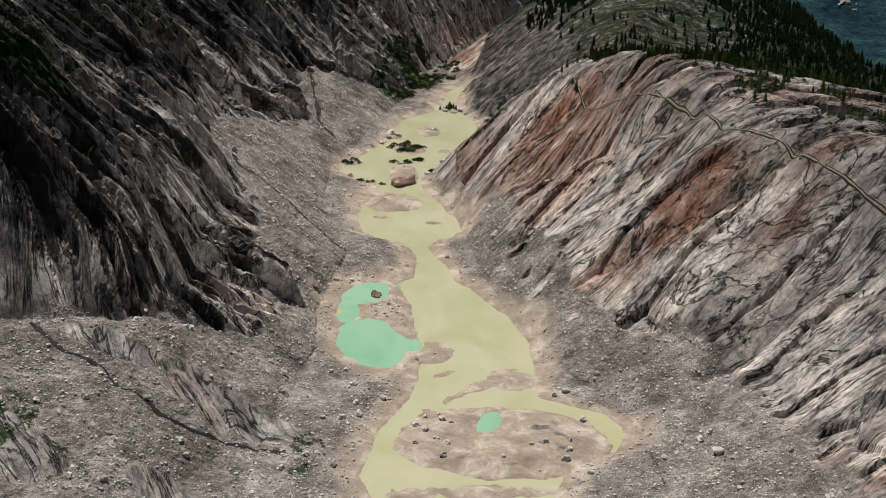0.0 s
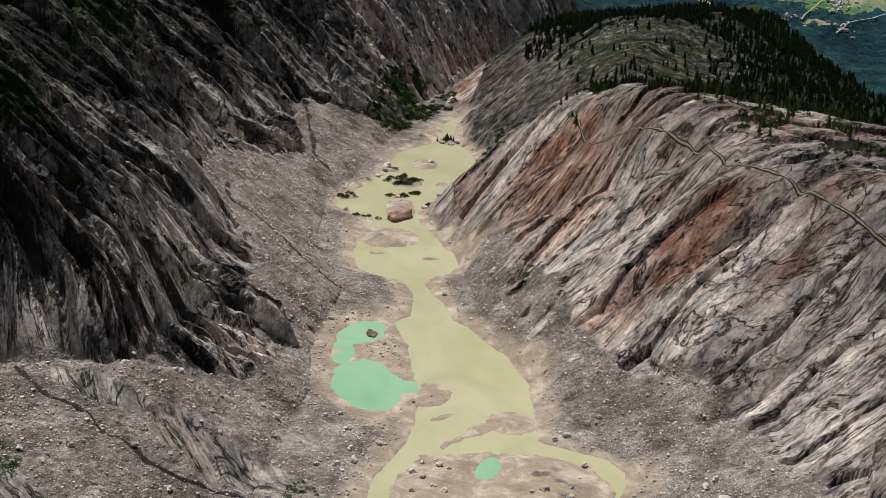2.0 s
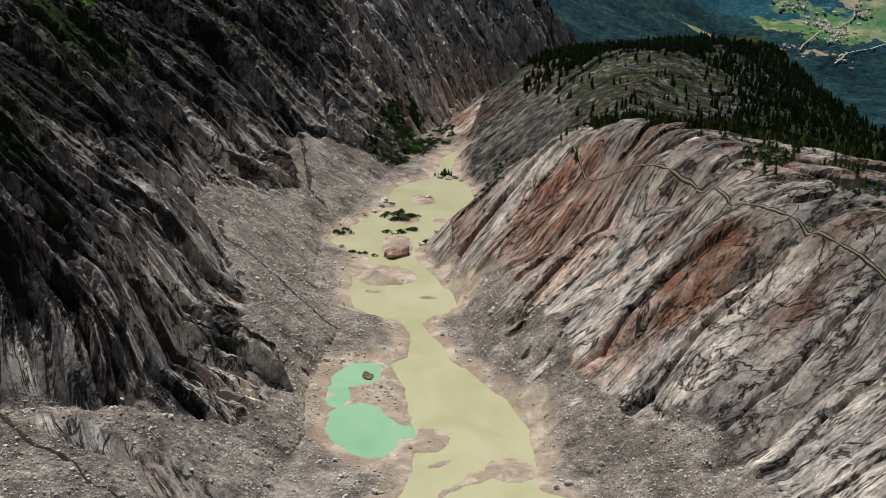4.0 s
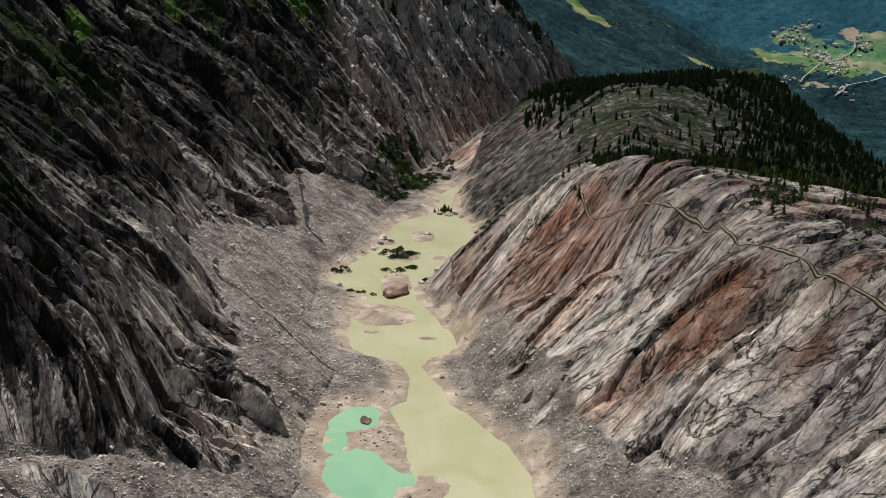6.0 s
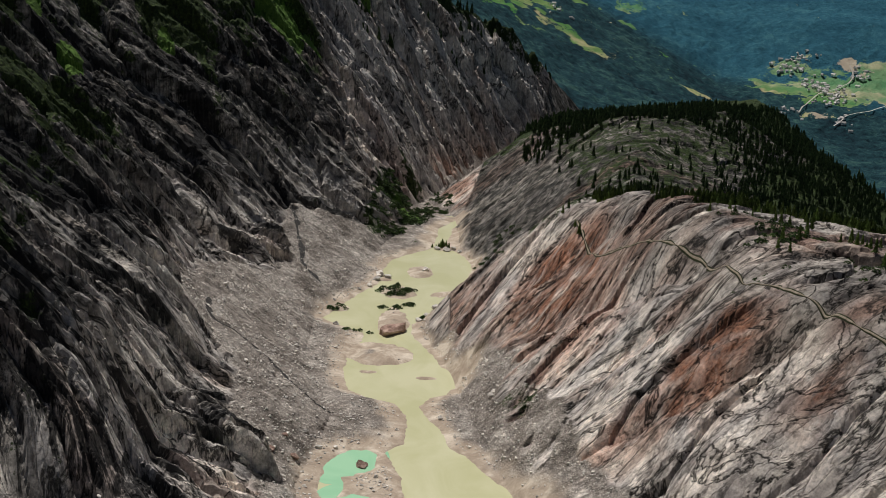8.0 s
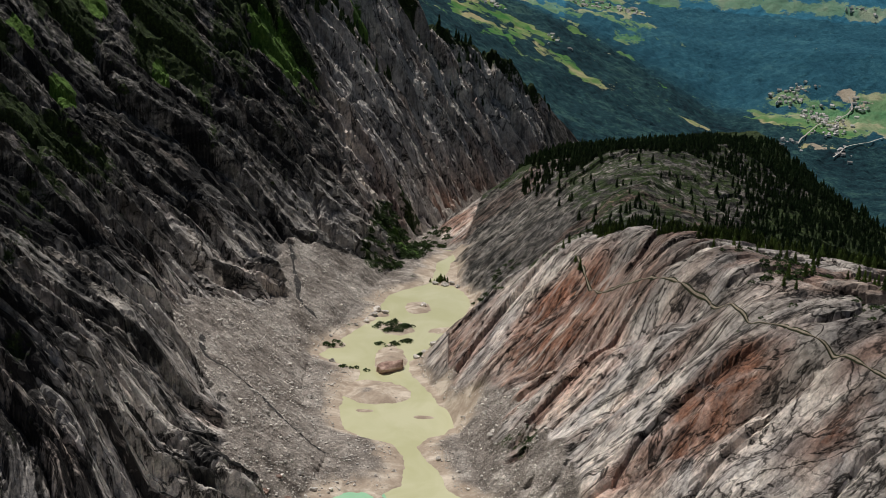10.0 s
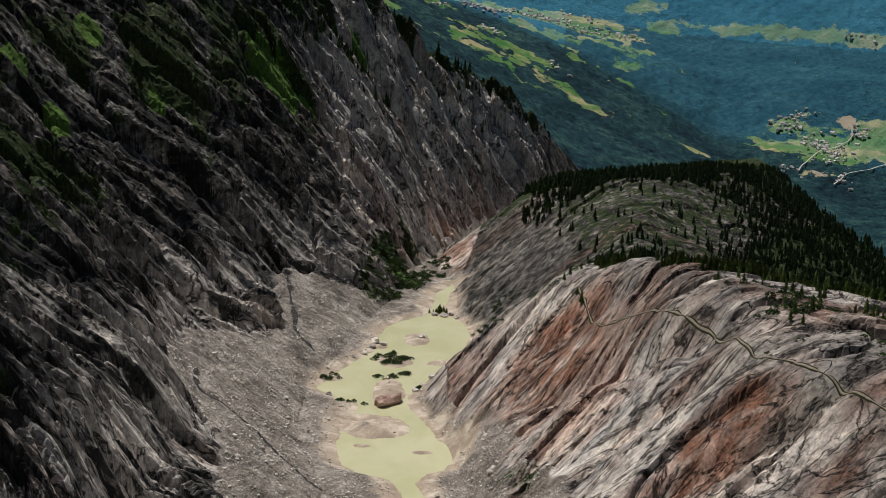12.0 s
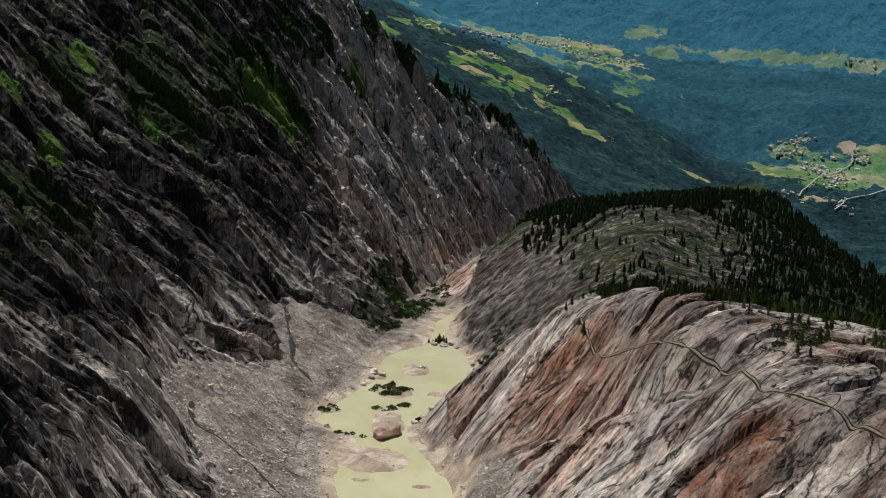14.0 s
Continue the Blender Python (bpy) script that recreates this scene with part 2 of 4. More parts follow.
def terrain(x, y):
    h, rock_l, rock_r, s, q = plan(x, y)
    across, along, right = flow_lines(x, y)
    wave = np.where(right, 9, 19) * fbm(x / 70, y / 85, 11, 3) + np.where(right, 0.8, 1.6) * fbm(x / 13, y / 13, 12, 3)
    c = across + wave
    far = 1 + np.maximum(y - 900, 0) / 900
    rib = np.zeros(np.shape(x))
    m = (rock_l > 0) & ~right
    cm, am, xm, ym = c[m], along[m], x[m], y[m]
    rib[m] = (8.0 * slabs(cm, am, 58, 13) + 8.0 * plates(cm, am, 36, 1.9, 113) + 2.6 * plates(cm + 4, am, 13, 1.6, 117) + 0.9 * plates(cm, am, 5, 1.4, 119)
              + 4.0 * fbm(cm / 22, am / 22, 19, 4) + 0.6 * ridged(xm / 5.5, (ym + 0.5 * xm) / 6, 20, 3) - 7.5) * (rock_l * far * (1 - 0.9 * step(612, 588, y)))[m]
    bench = np.where(y < 1170, 0.15 + 0.85 * step(2, 13, np.abs(x - table(y, TRAIL_X))), 1.0)
    m = (rock_r > 0) & right
    cm, am, xm, ym = c[m], along[m], x[m], y[m]
    rib[m] = (3.6 * slabs(cm, am, 52, 23) + 3.8 * plates(cm, am, 33, 3.0, 127) + 1.0 * plates(cm + 3, am, 11, 2.6, 129) + 0.35 * plates(cm, am, 4, 2.0, 131)
              + 2.4 * fbm(cm / 19, am / 34, 29, 4) + 0.35 * fbm(xm / 3.0, ym / 2.2, 30, 3) - 3.4) * (rock_r * bench * (1 - 0.6 * step(930, 1020, y)))[m] + (step(930, 1020, y) * 5.0 * fbm(x / 30, y / 40, 33, 5))[m]
    rock = np.where(right, rock_r, rock_l)
    h = h + rib
    lumps = fbm(x / 22, y / 22, 43, 4)
    grain = fbm(x / 5, y / 5, 47, 3)
    gap = water_gap(x, y)
    pgap = pond_gap(x, y)
    shore = np.minimum(gap, np.where(y < 770, pgap, 99.0))
    open_ground = 1 - rock
    h = h + open_ground * step(3, 30, gap) * (0.7 + 1.8 * lumps + 0.8 * grain + 0.45 * fbm(x / 1.9, y / 1.9, 48, 2))
    valley = (y < 1240) & (s < 0) & (q < 0)
    bank = np.clip(shore * 0.16, -1.2, 2.4) + step(0, 8, shore) * (0.35 * grain + 0.3 * np.maximum(lumps, 0)) + 0.2 * step(0, 1, shore)
    h = np.where(valley, bank, np.where(y < 1240, h + np.clip(shore * 0.16, -1.2, 2.4), h))
    return h, rock_l, rock_r, gap, pgap, s, q, c, along, right


# ---- materials ----
def material(name):
    m = bpy.data.materials.new(name)
    m.use_nodes = True
    t = m.node_tree
    return m, t, t.nodes["Principled BSDF"]


def node(t, kind, **values):
    n = t.nodes.new(kind)
    for key, value in values.items():
        n.inputs[key.replace("_", " ")].default_value = value
    return n


def attr(t, name):
    n = t.nodes.new("ShaderNodeAttribute")
    n.attribute_name = name
    return n


def grain_noise(t, vec, scale, detail=5, rough=0.6, stretch=(1, 1, 1), distort=0.0):
    m = t.nodes.new("ShaderNodeMapping")
    m.inputs["Scale"].default_value = stretch
    t.links.new(vec, m.inputs["Vector"])
    n = node(t, "ShaderNodeTexNoise", Scale=scale, Detail=detail, Roughness=rough, Distortion=distort)
    t.links.new(m.outputs[0], n.inputs["Vector"])
    return n.outputs["Fac"]


def ramp(t, fac, stops, ease="LINEAR"):
    r = t.nodes.new("ShaderNodeValToRGB")
    r.color_ramp.interpolation = ease
    while len(r.color_ramp.elements) < len(stops):
        r.color_ramp.elements.new(0.5)
    for e, (pos, col) in zip(r.color_ramp.elements, stops):
        e.position, e.color = pos, (*(col if isinstance(col, tuple) else (col,) * 3), 1)
    t.links.new(fac, r.inputs[0])
    return r.outputs[0]


def mix(t, fac, a, b, blend="MIX"):
    n = t.nodes.new("ShaderNodeMix")
    n.data_type, n.blend_type = "RGBA", blend
    for sock, v in ((n.inputs[0], fac), (n.inputs[6], a), (n.inputs[7], b)):
        if isinstance(v, (int, float)):
            sock.default_value = v
        elif isinstance(v, tuple):
            sock.default_value = (*v, 1)
        else:
            t.links.new(v, sock)
    return n.outputs[2]


def calc(t, op, a, b=None, clamp=False):
    n = t.nodes.new("ShaderNodeMath")
    n.operation, n.use_clamp = op, clamp
    for sock, v in zip(n.inputs, (a, b)):
        if v is None:
            continue
        if isinstance(v, (int, float)):
            sock.default_value = v
        else:
            t.links.new(v, sock)
    return n.outputs[0]


def bump(t, bsdf, height, strength, distance):
    n = node(t, "ShaderNodeBump", Strength=strength, Distance=distance)
    t.links.new(height, n.inputs["Height"])
    t.links.new(n.outputs[0], bsdf.inputs["Normal"])


def ground_material():
    m, t, b = material("valley_ground")
    pos = t.nodes.new("ShaderNodeTexCoord").outputs["Object"]
    flow = attr(t, "flow").outputs["Vector"]
    rock, sand, green, wet, rust, darkening, meadow = [attr(t, n).outputs["Fac"] for n in ("rock", "sand", "green", "wet", "rust", "darkening", "meadow")]
    # bare gneiss: slabs that differ in tone, grey to pink bands along the scraping, open joints, dark clefts
    band = grain_noise(t, flow, 0.045, 9, 0.68, (1, 0.5, 0.4), 1.0)
    fine = mix(t, 0.35, grain_noise(t, pos, 0.62, 9, 0.78), grain_noise(t, flow, 0.6, 7, 0.75, (1, 0.5, 0.5), 0.5))
    coarse = grain_noise(t, pos, 0.16, 7, 0.7, (1, 1, 1), 0.4)
    mott = grain_noise(t, pos, 0.045, 6, 0.65)

    def joints(size, long):
        """Voronoi slabs in the scraped directions: tone of each, and distance to the joint."""
        place = t.nodes.new("ShaderNodeMapping")
        place.inputs["Scale"].default_value = (1 / size, 1 / size / long, 0.25 / size / long)
        t.links.new(flow, place.inputs["Vector"])
        shake = node(t, "ShaderNodeTexNoise", Scale=1.3, Detail=5.0, Roughness=0.65)
        t.links.new(place.outputs[0], shake.inputs["Vector"])
        bent = t.nodes.new("ShaderNodeVectorMath")
        bent.operation = "MULTIPLY_ADD"
        t.links.new(shake.outputs["Color"], bent.inputs[0])
        bent.inputs[1].default_value = (1.1, 1.1, 1.1)
        t.links.new(place.outputs[0], bent.inputs[2])
        tone, gap_ = t.nodes.new("ShaderNodeTexVoronoi"), t.nodes.new("ShaderNodeTexVoronoi")
        gap_.feature = "DISTANCE_TO_EDGE"
        for n_ in (tone, gap_):
            n_.inputs["Scale"].default_value = 1.0
            t.links.new(bent.outputs[0], n_.inputs["Vector"])
        pick = t.nodes.new("ShaderNodeSeparateColor")
        t.links.new(tone.outputs["Color"], pick.inputs[0])
        return pick, gap_.outputs["Distance"]

    big, big_gap = joints(17.0, 2.4)
    small, small_gap = joints(5.0, 2.0)
    grey = ramp(t, band, [(0.30, (0.18, 0.178, 0.182)), (0.43, (0.39, 0.375, 0.365)), (0.55, (0.56, 0.525, 0.49)), (0.68, (0.78, 0.73, 0.66))])
    pink = ramp(t, band, [(0.30, (0.17, 0.112, 0.095)), (0.45, (0.40, 0.285, 0.24)), (0.58, (0.58, 0.46, 0.39)), (0.72, (0.72, 0.62, 0.54))])
    stone = mix(t, calc(t, "MULTIPLY", rust, ramp(t, calc(t, "ADD", mott, calc(t, "MULTIPLY", calc(t, "SUBTRACT", big.outputs[1], 0.5), 0.16)), [(0.40, 0.2), (0.56, 1.0)])), grey, pink)
    iron = calc(t, "MULTIPLY", ramp(t, rust, [(0.66, 0.0), (1.0, 0.9)]), ramp(t, grain_noise(t, flow, 0.07, 6, 0.7, (1, 0.4, 0.4), 0.7), [(0.36, 0.15), (0.52, 1.0)]))
    stone = mix(t, iron, stone, ramp(t, fine, [(0.35, (0.10, 0.042, 0.026)), (0.65, (0.34, 0.15, 0.085))]))
    stone = mix(t, 0.9, stone, ramp(t, big.outputs[0], [(0.0, 0.72), (0.5, 1.05), (1.0, 1.35)]), "MULTIPLY")
    stone = mix(t, 0.8, stone, ramp(t, small.outputs[0], [(0.0, 0.82), (0.5, 1.02), (1.0, 1.2)]), "MULTIPLY")
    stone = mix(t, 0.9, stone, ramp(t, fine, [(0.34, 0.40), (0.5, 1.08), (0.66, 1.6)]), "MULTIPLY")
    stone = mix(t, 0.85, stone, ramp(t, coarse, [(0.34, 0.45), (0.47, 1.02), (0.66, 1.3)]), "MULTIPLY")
    stain = grain_noise(t, flow, 0.05, 6, 0.7, (1, 0.5, 0.5), 1.0)
    stone = mix(t, 0.75, stone, ramp(t, stain, [(0.33, (0.30, 0.26, 0.24)), (0.47, (0.9, 0.87, 0.85)), (0.7, (1.15, 1.12, 1.1))]), "MULTIPLY")
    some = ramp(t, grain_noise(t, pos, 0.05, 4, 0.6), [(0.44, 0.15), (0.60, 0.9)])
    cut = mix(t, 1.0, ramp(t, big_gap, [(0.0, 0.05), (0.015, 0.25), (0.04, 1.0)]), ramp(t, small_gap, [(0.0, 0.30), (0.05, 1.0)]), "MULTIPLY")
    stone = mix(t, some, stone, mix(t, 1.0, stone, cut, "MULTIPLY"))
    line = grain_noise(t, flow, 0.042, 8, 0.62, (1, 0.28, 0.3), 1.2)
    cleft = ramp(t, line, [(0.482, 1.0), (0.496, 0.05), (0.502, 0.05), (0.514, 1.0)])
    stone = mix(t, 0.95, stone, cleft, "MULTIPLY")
    # patchy darkening by mask: higher rock, the far ridge and the near shelf
    dark_patches = calc(t, "MULTIPLY", darkening, ramp(t, grain_noise(t, pos, 0.12, 6, 0.72), [(0.44, 1.0), (0.68, 0.38)]))
    stone = mix(t, dark_patches, stone, mix(t, 1.0, stone, (0.08, 0.086, 0.082), "MULTIPLY"))
    # black streaks: water, moss, and crevice shade painted into the stone
    runs = calc(t, "ADD", wet, calc(t, "MULTIPLY", calc(t, "SUBTRACT", grain_noise(t, flow, 0.22, 7, 0.72, (1, 0.4, 0.4), 0.6), 0.5), 2.0))
    stone = mix(t, ramp(t, runs, [(0.45, 0.0), (0.7, 0.93)]), stone, (0.012, 0.012, 0.013))
    # gravel and scree
    cell = node(t, "ShaderNodeTexVoronoi", Scale=0.55)
    t.links.new(pos, cell.inputs["Vector"])
    tiny = node(t, "ShaderNodeTexVoronoi", Scale=1.5)
    t.links.new(pos, tiny.inputs["Vector"])
    patch = grain_noise(t, pos, 0.045, 8, 0.72)
    gravel = ramp(t, patch, [(0.36, (0.16, 0.136, 0.118)), (0.5, (0.315, 0.277, 0.247)), (0.63, (0.50, 0.455, 0.41))])
    gravel = mix(t, 0.8, gravel, ramp(t, coarse, [(0.36, 0.5), (0.5, 1.0), (0.64, 1.35)]), "MULTIPLY")
    for tex, stops in ((tiny, [(0.0, 0.72), (0.5, 0.98), (0.9, 1.1), (0.98, 1.5)]), (cell, [(0.0, 0.75), (0.6, 1.0), (0.94, 1.08), (0.99, 1.7)])):
        speck = t.nodes.new("ShaderNodeSeparateColor")
        t.links.new(tex.outputs["Color"], speck.inputs[0])
        gravel = mix(t, 0.85, gravel, ramp(t, speck.outputs[0], stops), "MULTIPLY")
    gravel = mix(t, 0.6, gravel, ramp(t, tiny.outputs["Distance"], [(0.0, 1.2), (0.4, 0.95), (0.65, 0.4)]), "MULTIPLY")
    # silt and sand round the water
    bar = grain_noise(t, pos, 0.085, 6, 0.65, (1, 1, 1), 0.6)
    silt = ramp(t, bar, [(0.36, (0.31, 0.245, 0.19)), (0.50, (0.41, 0.335, 0.265)), (0.66, (0.62, 0.54, 0.45))])
    silt = mix(t, 0.7, silt, ramp(t, grain_noise(t, pos, 0.8, 5, 0.75), [(0.35, 0.78), (0.65, 1.15)]), "MULTIPLY")
    # heath, moss and grass
    leaf = grain_noise(t, pos, 0.45, 6, 0.75)
    herb = ramp(t, leaf, [(0.34, (0.008, 0.014, 0.005)), (0.52, (0.026, 0.044, 0.012)), (0.7, (0.075, 0.10, 0.026))])
    turf = ramp(t, leaf, [(0.34, (0.05, 0.11, 0.016)), (0.65, (0.12, 0.21, 0.04))])
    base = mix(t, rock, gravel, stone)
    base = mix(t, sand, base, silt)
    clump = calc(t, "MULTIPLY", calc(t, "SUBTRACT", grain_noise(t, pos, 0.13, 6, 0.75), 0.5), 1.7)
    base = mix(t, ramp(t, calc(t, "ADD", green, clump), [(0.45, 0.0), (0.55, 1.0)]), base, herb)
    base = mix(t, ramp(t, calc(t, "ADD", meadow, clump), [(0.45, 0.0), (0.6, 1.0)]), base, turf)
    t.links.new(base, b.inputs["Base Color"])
    b.inputs["Roughness"].default_value = 0.9
    b.inputs["Specular IOR Level"].default_value = 0.2
    stones = mix(t, sand, mix(t, 0.5, calc(t, "MULTIPLY", tiny.outputs["Distance"], 0.45), calc(t, "MULTIPLY", cell.outputs["Distance"], 0.5)), calc(t, "MULTIPLY", bar, 0.3))
    height = mix(t, rock, stones, mix(t, 0.5, mix(t, 0.5, fine, coarse), mix(t, 0.6, cleft, cut, "MULTIPLY")))
    bump(t, b, height, 1.0, 1.6)
    return m


GROUND = ground_material()


def water_material(name, deep, pale):
    m, t, b = material(name)
    pos = t.nodes.new("ShaderNodeTexCoord").outputs["Object"]
    cloud = grain_noise(t, pos, 0.03, 4, 0.55, (1, 0.6, 1), 1.0)
    t.links.new(ramp(t, cloud, [(0.35, deep), (0.65, pale)]), b.inputs["Base Color"])
    b.inputs["Roughness"].default_value = 0.22
    b.inputs["Specular IOR Level"].default_value = 0.3
    bump(t, b, grain_noise(t, pos, 0.8, 4, 0.6), 0.12, 0.3)
    return m


SILTY = water_material("silty_water", (0.50, 0.49, 0.29), (0.58, 0.565, 0.37))
TURQUOISE = water_material("turquoise_water", (0.27, 0.53, 0.33), (0.35, 0.60, 0.39))


# ---- ground: one sheet from under the camera down the valley ----
def sheet(name, xs, ys, zs, mat, smooth=True):
    rows, cols = xs.shape
    co = np.stack([xs, ys, zs], -1).reshape(-1, 3).astype(np.float32)
    i = np.arange(rows * cols).reshape(rows, cols)
    quads = np.stack([i[:-1, :-1], i[:-1, 1:], i[1:, 1:], i[1:, :-1]], -1).reshape(-1, 4)
    me = bpy.data.meshes.new(name)
    me.vertices.add(len(co))
    me.vertices.foreach_set("co", co.ravel())
    me.loops.add(quads.size)
    me.loops.foreach_set("vertex_index", quads.ravel().astype(np.int32))
    me.polygons.add(len(quads))
    me.polygons.foreach_set("loop_start", np.arange(0, quads.size, 4, dtype=np.int32))
    me.polygons.foreach_set("use_smooth", np.full(len(quads), smooth))
    me.update(calc_edges=True)
    me.materials.append(mat)
    return me


def put_attr(me, name, values):
    me.attributes.new(name, "FLOAT", "POINT").data.foreach_set("value", np.clip(values, 0, 1).astype(np.float32).ravel())


ROWS = int(660 * math.log(2450 / 430))
ys1 = np.concatenate([np.linspace(-260, 424, 58), 430 * np.exp(np.arange(ROWS + 1) / 660)])
us = np.linspace(-1, 1, 661)
GY, GU = np.meshgrid(ys1, us, indexing="ij")
GX = GU * (70 + 0.335 * np.maximum(GY, 400))
GZ, rock_l, rock_r, gap, pgap, side_l, side_r, cc, al, is_right = terrain(GX, GY)
me = sheet("ground", GX, GY, GZ, GROUND, smooth=False)
rock = np.maximum(rock_l, rock_r)
slope = np.hypot(np.gradient(GZ, axis=0) / np.gradient(GY, axis=0), np.gradient(GZ, axis=1) / np.gradient(GX, axis=1))
put_attr(me, "rock", rock)
near_water = np.minimum(gap, np.where(GY < 770, pgap, 99))
inside = step(6, 0, np.maximum(table(GY, SHORE_LEFT) - GX, GX - table(GY, SHORE_RIGHT)))
silty = np.maximum(step(15, 5, near_water + 7 * fbm(GX / 13, GY / 13, 51, 3)), inside * step(0.55, 0.2, fbm(GX / 9, GY / 6, 53, 3)))
silty = np.maximum(silty, step(1.25, 0.75, np.hypot((GX + 15) / 23, (GY - 690) / 58) + 0.5 * fbm(GX / 12, GY / 12, 57, 4)))
put_attr(me, "sand", (1 - rock) * silty * (GY < 1240))
# left wall: black bands for moss and painted crevice shade, then water streaks
wet_shade_l = step(0.02, 0.5, ridged(cc / 26, al / 60, 61, 3)) * step(-0.25, 0.2, fbm(cc / 45, al / 60, 63, 3) + 0.05) * step(1500, 1100, GY)
streaks = step(0.1, 0.6, ridged((GX + GY * 0.15) / 7 + 0.4 * fbm(GX / 4, GZ / 6, 66, 2), GZ / 60, 65, 3)) * step(650, 625, GY) * step(80, 66, GZ)
wet_shade_l = np.maximum(wet_shade_l, streaks)
wet_r = step(0.35, 0.85, ridged(cc / 19, al / 110, 67, 2)) * step(0.0, 0.5, fbm(GX / 40, GY / 40, 69, 3) + 0.2)
# wet also carries the left wall's painted crevice shade
put_attr(me, "wet", rock * np.where(is_right, 0.5 * wet_r, 0.82 * wet_shade_l) * np.maximum(step(585, 612, GY), is_right))
rust = np.where(is_right, 0.15 + 0.66 * step(-0.06, 0.35, fbm(cc / 36, al / 110, 71, 3)), np.maximum(0.5 * step(0.05, 0.4, fbm(cc / 26, al / 160, 73, 3)), 0.9 * step(1150, 1260, GY) * step(60, 15, GZ + 0.12 * np.maximum(GY - 1250, 0)) * step(-0.2, 0.2, fbm(cc / 30, al / 40, 75, 3))))
rust = np.maximum(rust, np.where(is_right, 1.4 * np.exp(-((GX - 76) / 38) ** 2 - ((GY - 862) / 56) ** 2) + 1.3 * np.exp(-((GX - 128) / 30) ** 2 - ((GY - 692) / 24) ** 2) + np.exp(-((GX - 165) / 20) ** 2 - ((GY - 640) / 14) ** 2), 0))
put_attr(me, "rust", rust)
put_attr(me, "darkening", np.where(is_right, np.maximum(step(925, 1000, GY), 0.5 * step(62, 98, GZ)), 0.04 + 0.5 * step(612, 596, GY) + 0.96 * step(50, 135, GZ + np.clip(GY - 700, 0, 500) * 0.10 - np.maximum(GY - 1200, 0) * 0.5)))


def spots(places):
    total = np.zeros(GX.shape)
    for px, py, size in places:
        total = np.maximum(total, 1.3 * np.exp(-(((GX - px) ** 2 + ((GY - py) * 0.6) ** 2) / size ** 2) ** 2))
    return total


MEADOWS = [(-122, 1288, 23), (-95, 1312, 11), (-220, 1004, 8), (-224, 1105, 9), (-180, 1112, 6), (-249, 1017, 8), (-70, 1560, 12), (-14, 1228, 11), (-6, 1214, 8)]
HEATH = [(-191, 823, 16), (-181, 776, 14), (-145, 1200, 20), (-180, 1172, 20), (-193, 1181, 16), (-205, 940, 18), (-215, 780, 20), (-190, 700, 16), (-17, 1268, 17), (-26, 1240, 16), (-4, 1216, 12), (-34, 1150, 10), (-10, 1360, 14),
         (-43, 548, 7), (-41, 530, 8), (-124, 494, 11), (-150, 515, 13), (48, 774, 8), (56, 763, 7), (-174, 818, 12), (-205, 880, 20), (-150, 640, 7)]
heath = step(0.12, 0.5, fbm(GX / 45, GY / 60, 77, 4))
crest_off = GX - table(GY, CREST_X)
green_r = np.maximum(heath * step(96, 106, GZ) * 0.75, (0.42 + 0.58 * step(60, 120, crest_off)) * step(15, 50, crest_off - 45 * (GY < 1000)) * step(850, 900, GY))
green_r = np.maximum(green_r, 0.50 * step(900, 960, GY) * step(40, 70, GZ))
green_r = np.maximum(green_r, step(1290, 1380, GY) * step(10, 50, side_r))
green_l = heath * (0.28 + 0.36 * step(80, 140, GZ)) + 0.33 * step(85, 160, GZ - np.maximum(GY - 1250, 0) * 0.2)
green = np.maximum(np.where(is_right, green_r, green_l), np.minimum(spots(HEATH) * 0.73, 1) * np.where(GY < 800, 0.5, 0.66))
green = np.maximum(green, step(0, 40, GY - wall_end(GX) + 30) * (~is_right))
put_attr(me, "green", green)
put_attr(me, "meadow", spots(MEADOWS))
vec = me.attributes.new("flow", "FLOAT_VECTOR", "POINT")
vec.data.foreach_set("vector", np.stack([cc, al, GZ], -1).astype(np.float32).ravel())
tagged(new("ground", me), "glacier-scraped grey and pink rock valley with scree and silt", "ground", kind="structure")


# ---- water ----
def water_sheet(name, x0, x1, y0, y1, z, mat, label, kind="structure", fall=False):
    yy, xx = np.meshgrid(np.linspace(y0, y1, 60), np.linspace(x0, x1, 8), indexing="ij")
    zz = np.full(xx.shape, z) if not fall else floor_level(yy) - 0.1
    return tagged(new(name, sheet(name, xx, yy, zz, mat)), label, "water", kind=kind)


water_sheet("water", -66, 100, 380, 1244, 0.0, SILTY, "milky yellow-green meltwater lake with sand bars")


def pond_sheet(k, label):
    """A turquoise pool, cut along its own uneven rim."""
    px, py, a, b, turn = PONDS[k]
    ang = np.linspace(0, 2 * math.pi, 72, endpoint=False)
    ca, sa = math.cos(radians(turn)), math.sin(radians(turn))
    rim = 1.48 + 0.05 * fbm(np.cos(ang) * 2, np.sin(ang) * 2, 91 + k, 3)
    u, v = np.cos(ang) * a * rim, np.sin(ang) * b * rim
    bm = bmesh.new()
    bm.faces.new([bm.verts.new((px + ca * u0 - sa * v0, py + sa * u0 + ca * v0, 0.03 + 0.01 * k)) for u0, v0 in zip(u, v)])
    pm = bpy.data.meshes.new("pond")
    bm.to_mesh(pm)
    bm.free()
    pm.materials.append(TURQUOISE)
    tagged(new("pond", pm), label, "pond", kind="structure")


for k in range(3):
    pond_sheet(k, "still turquoise pool beside the silty lake")


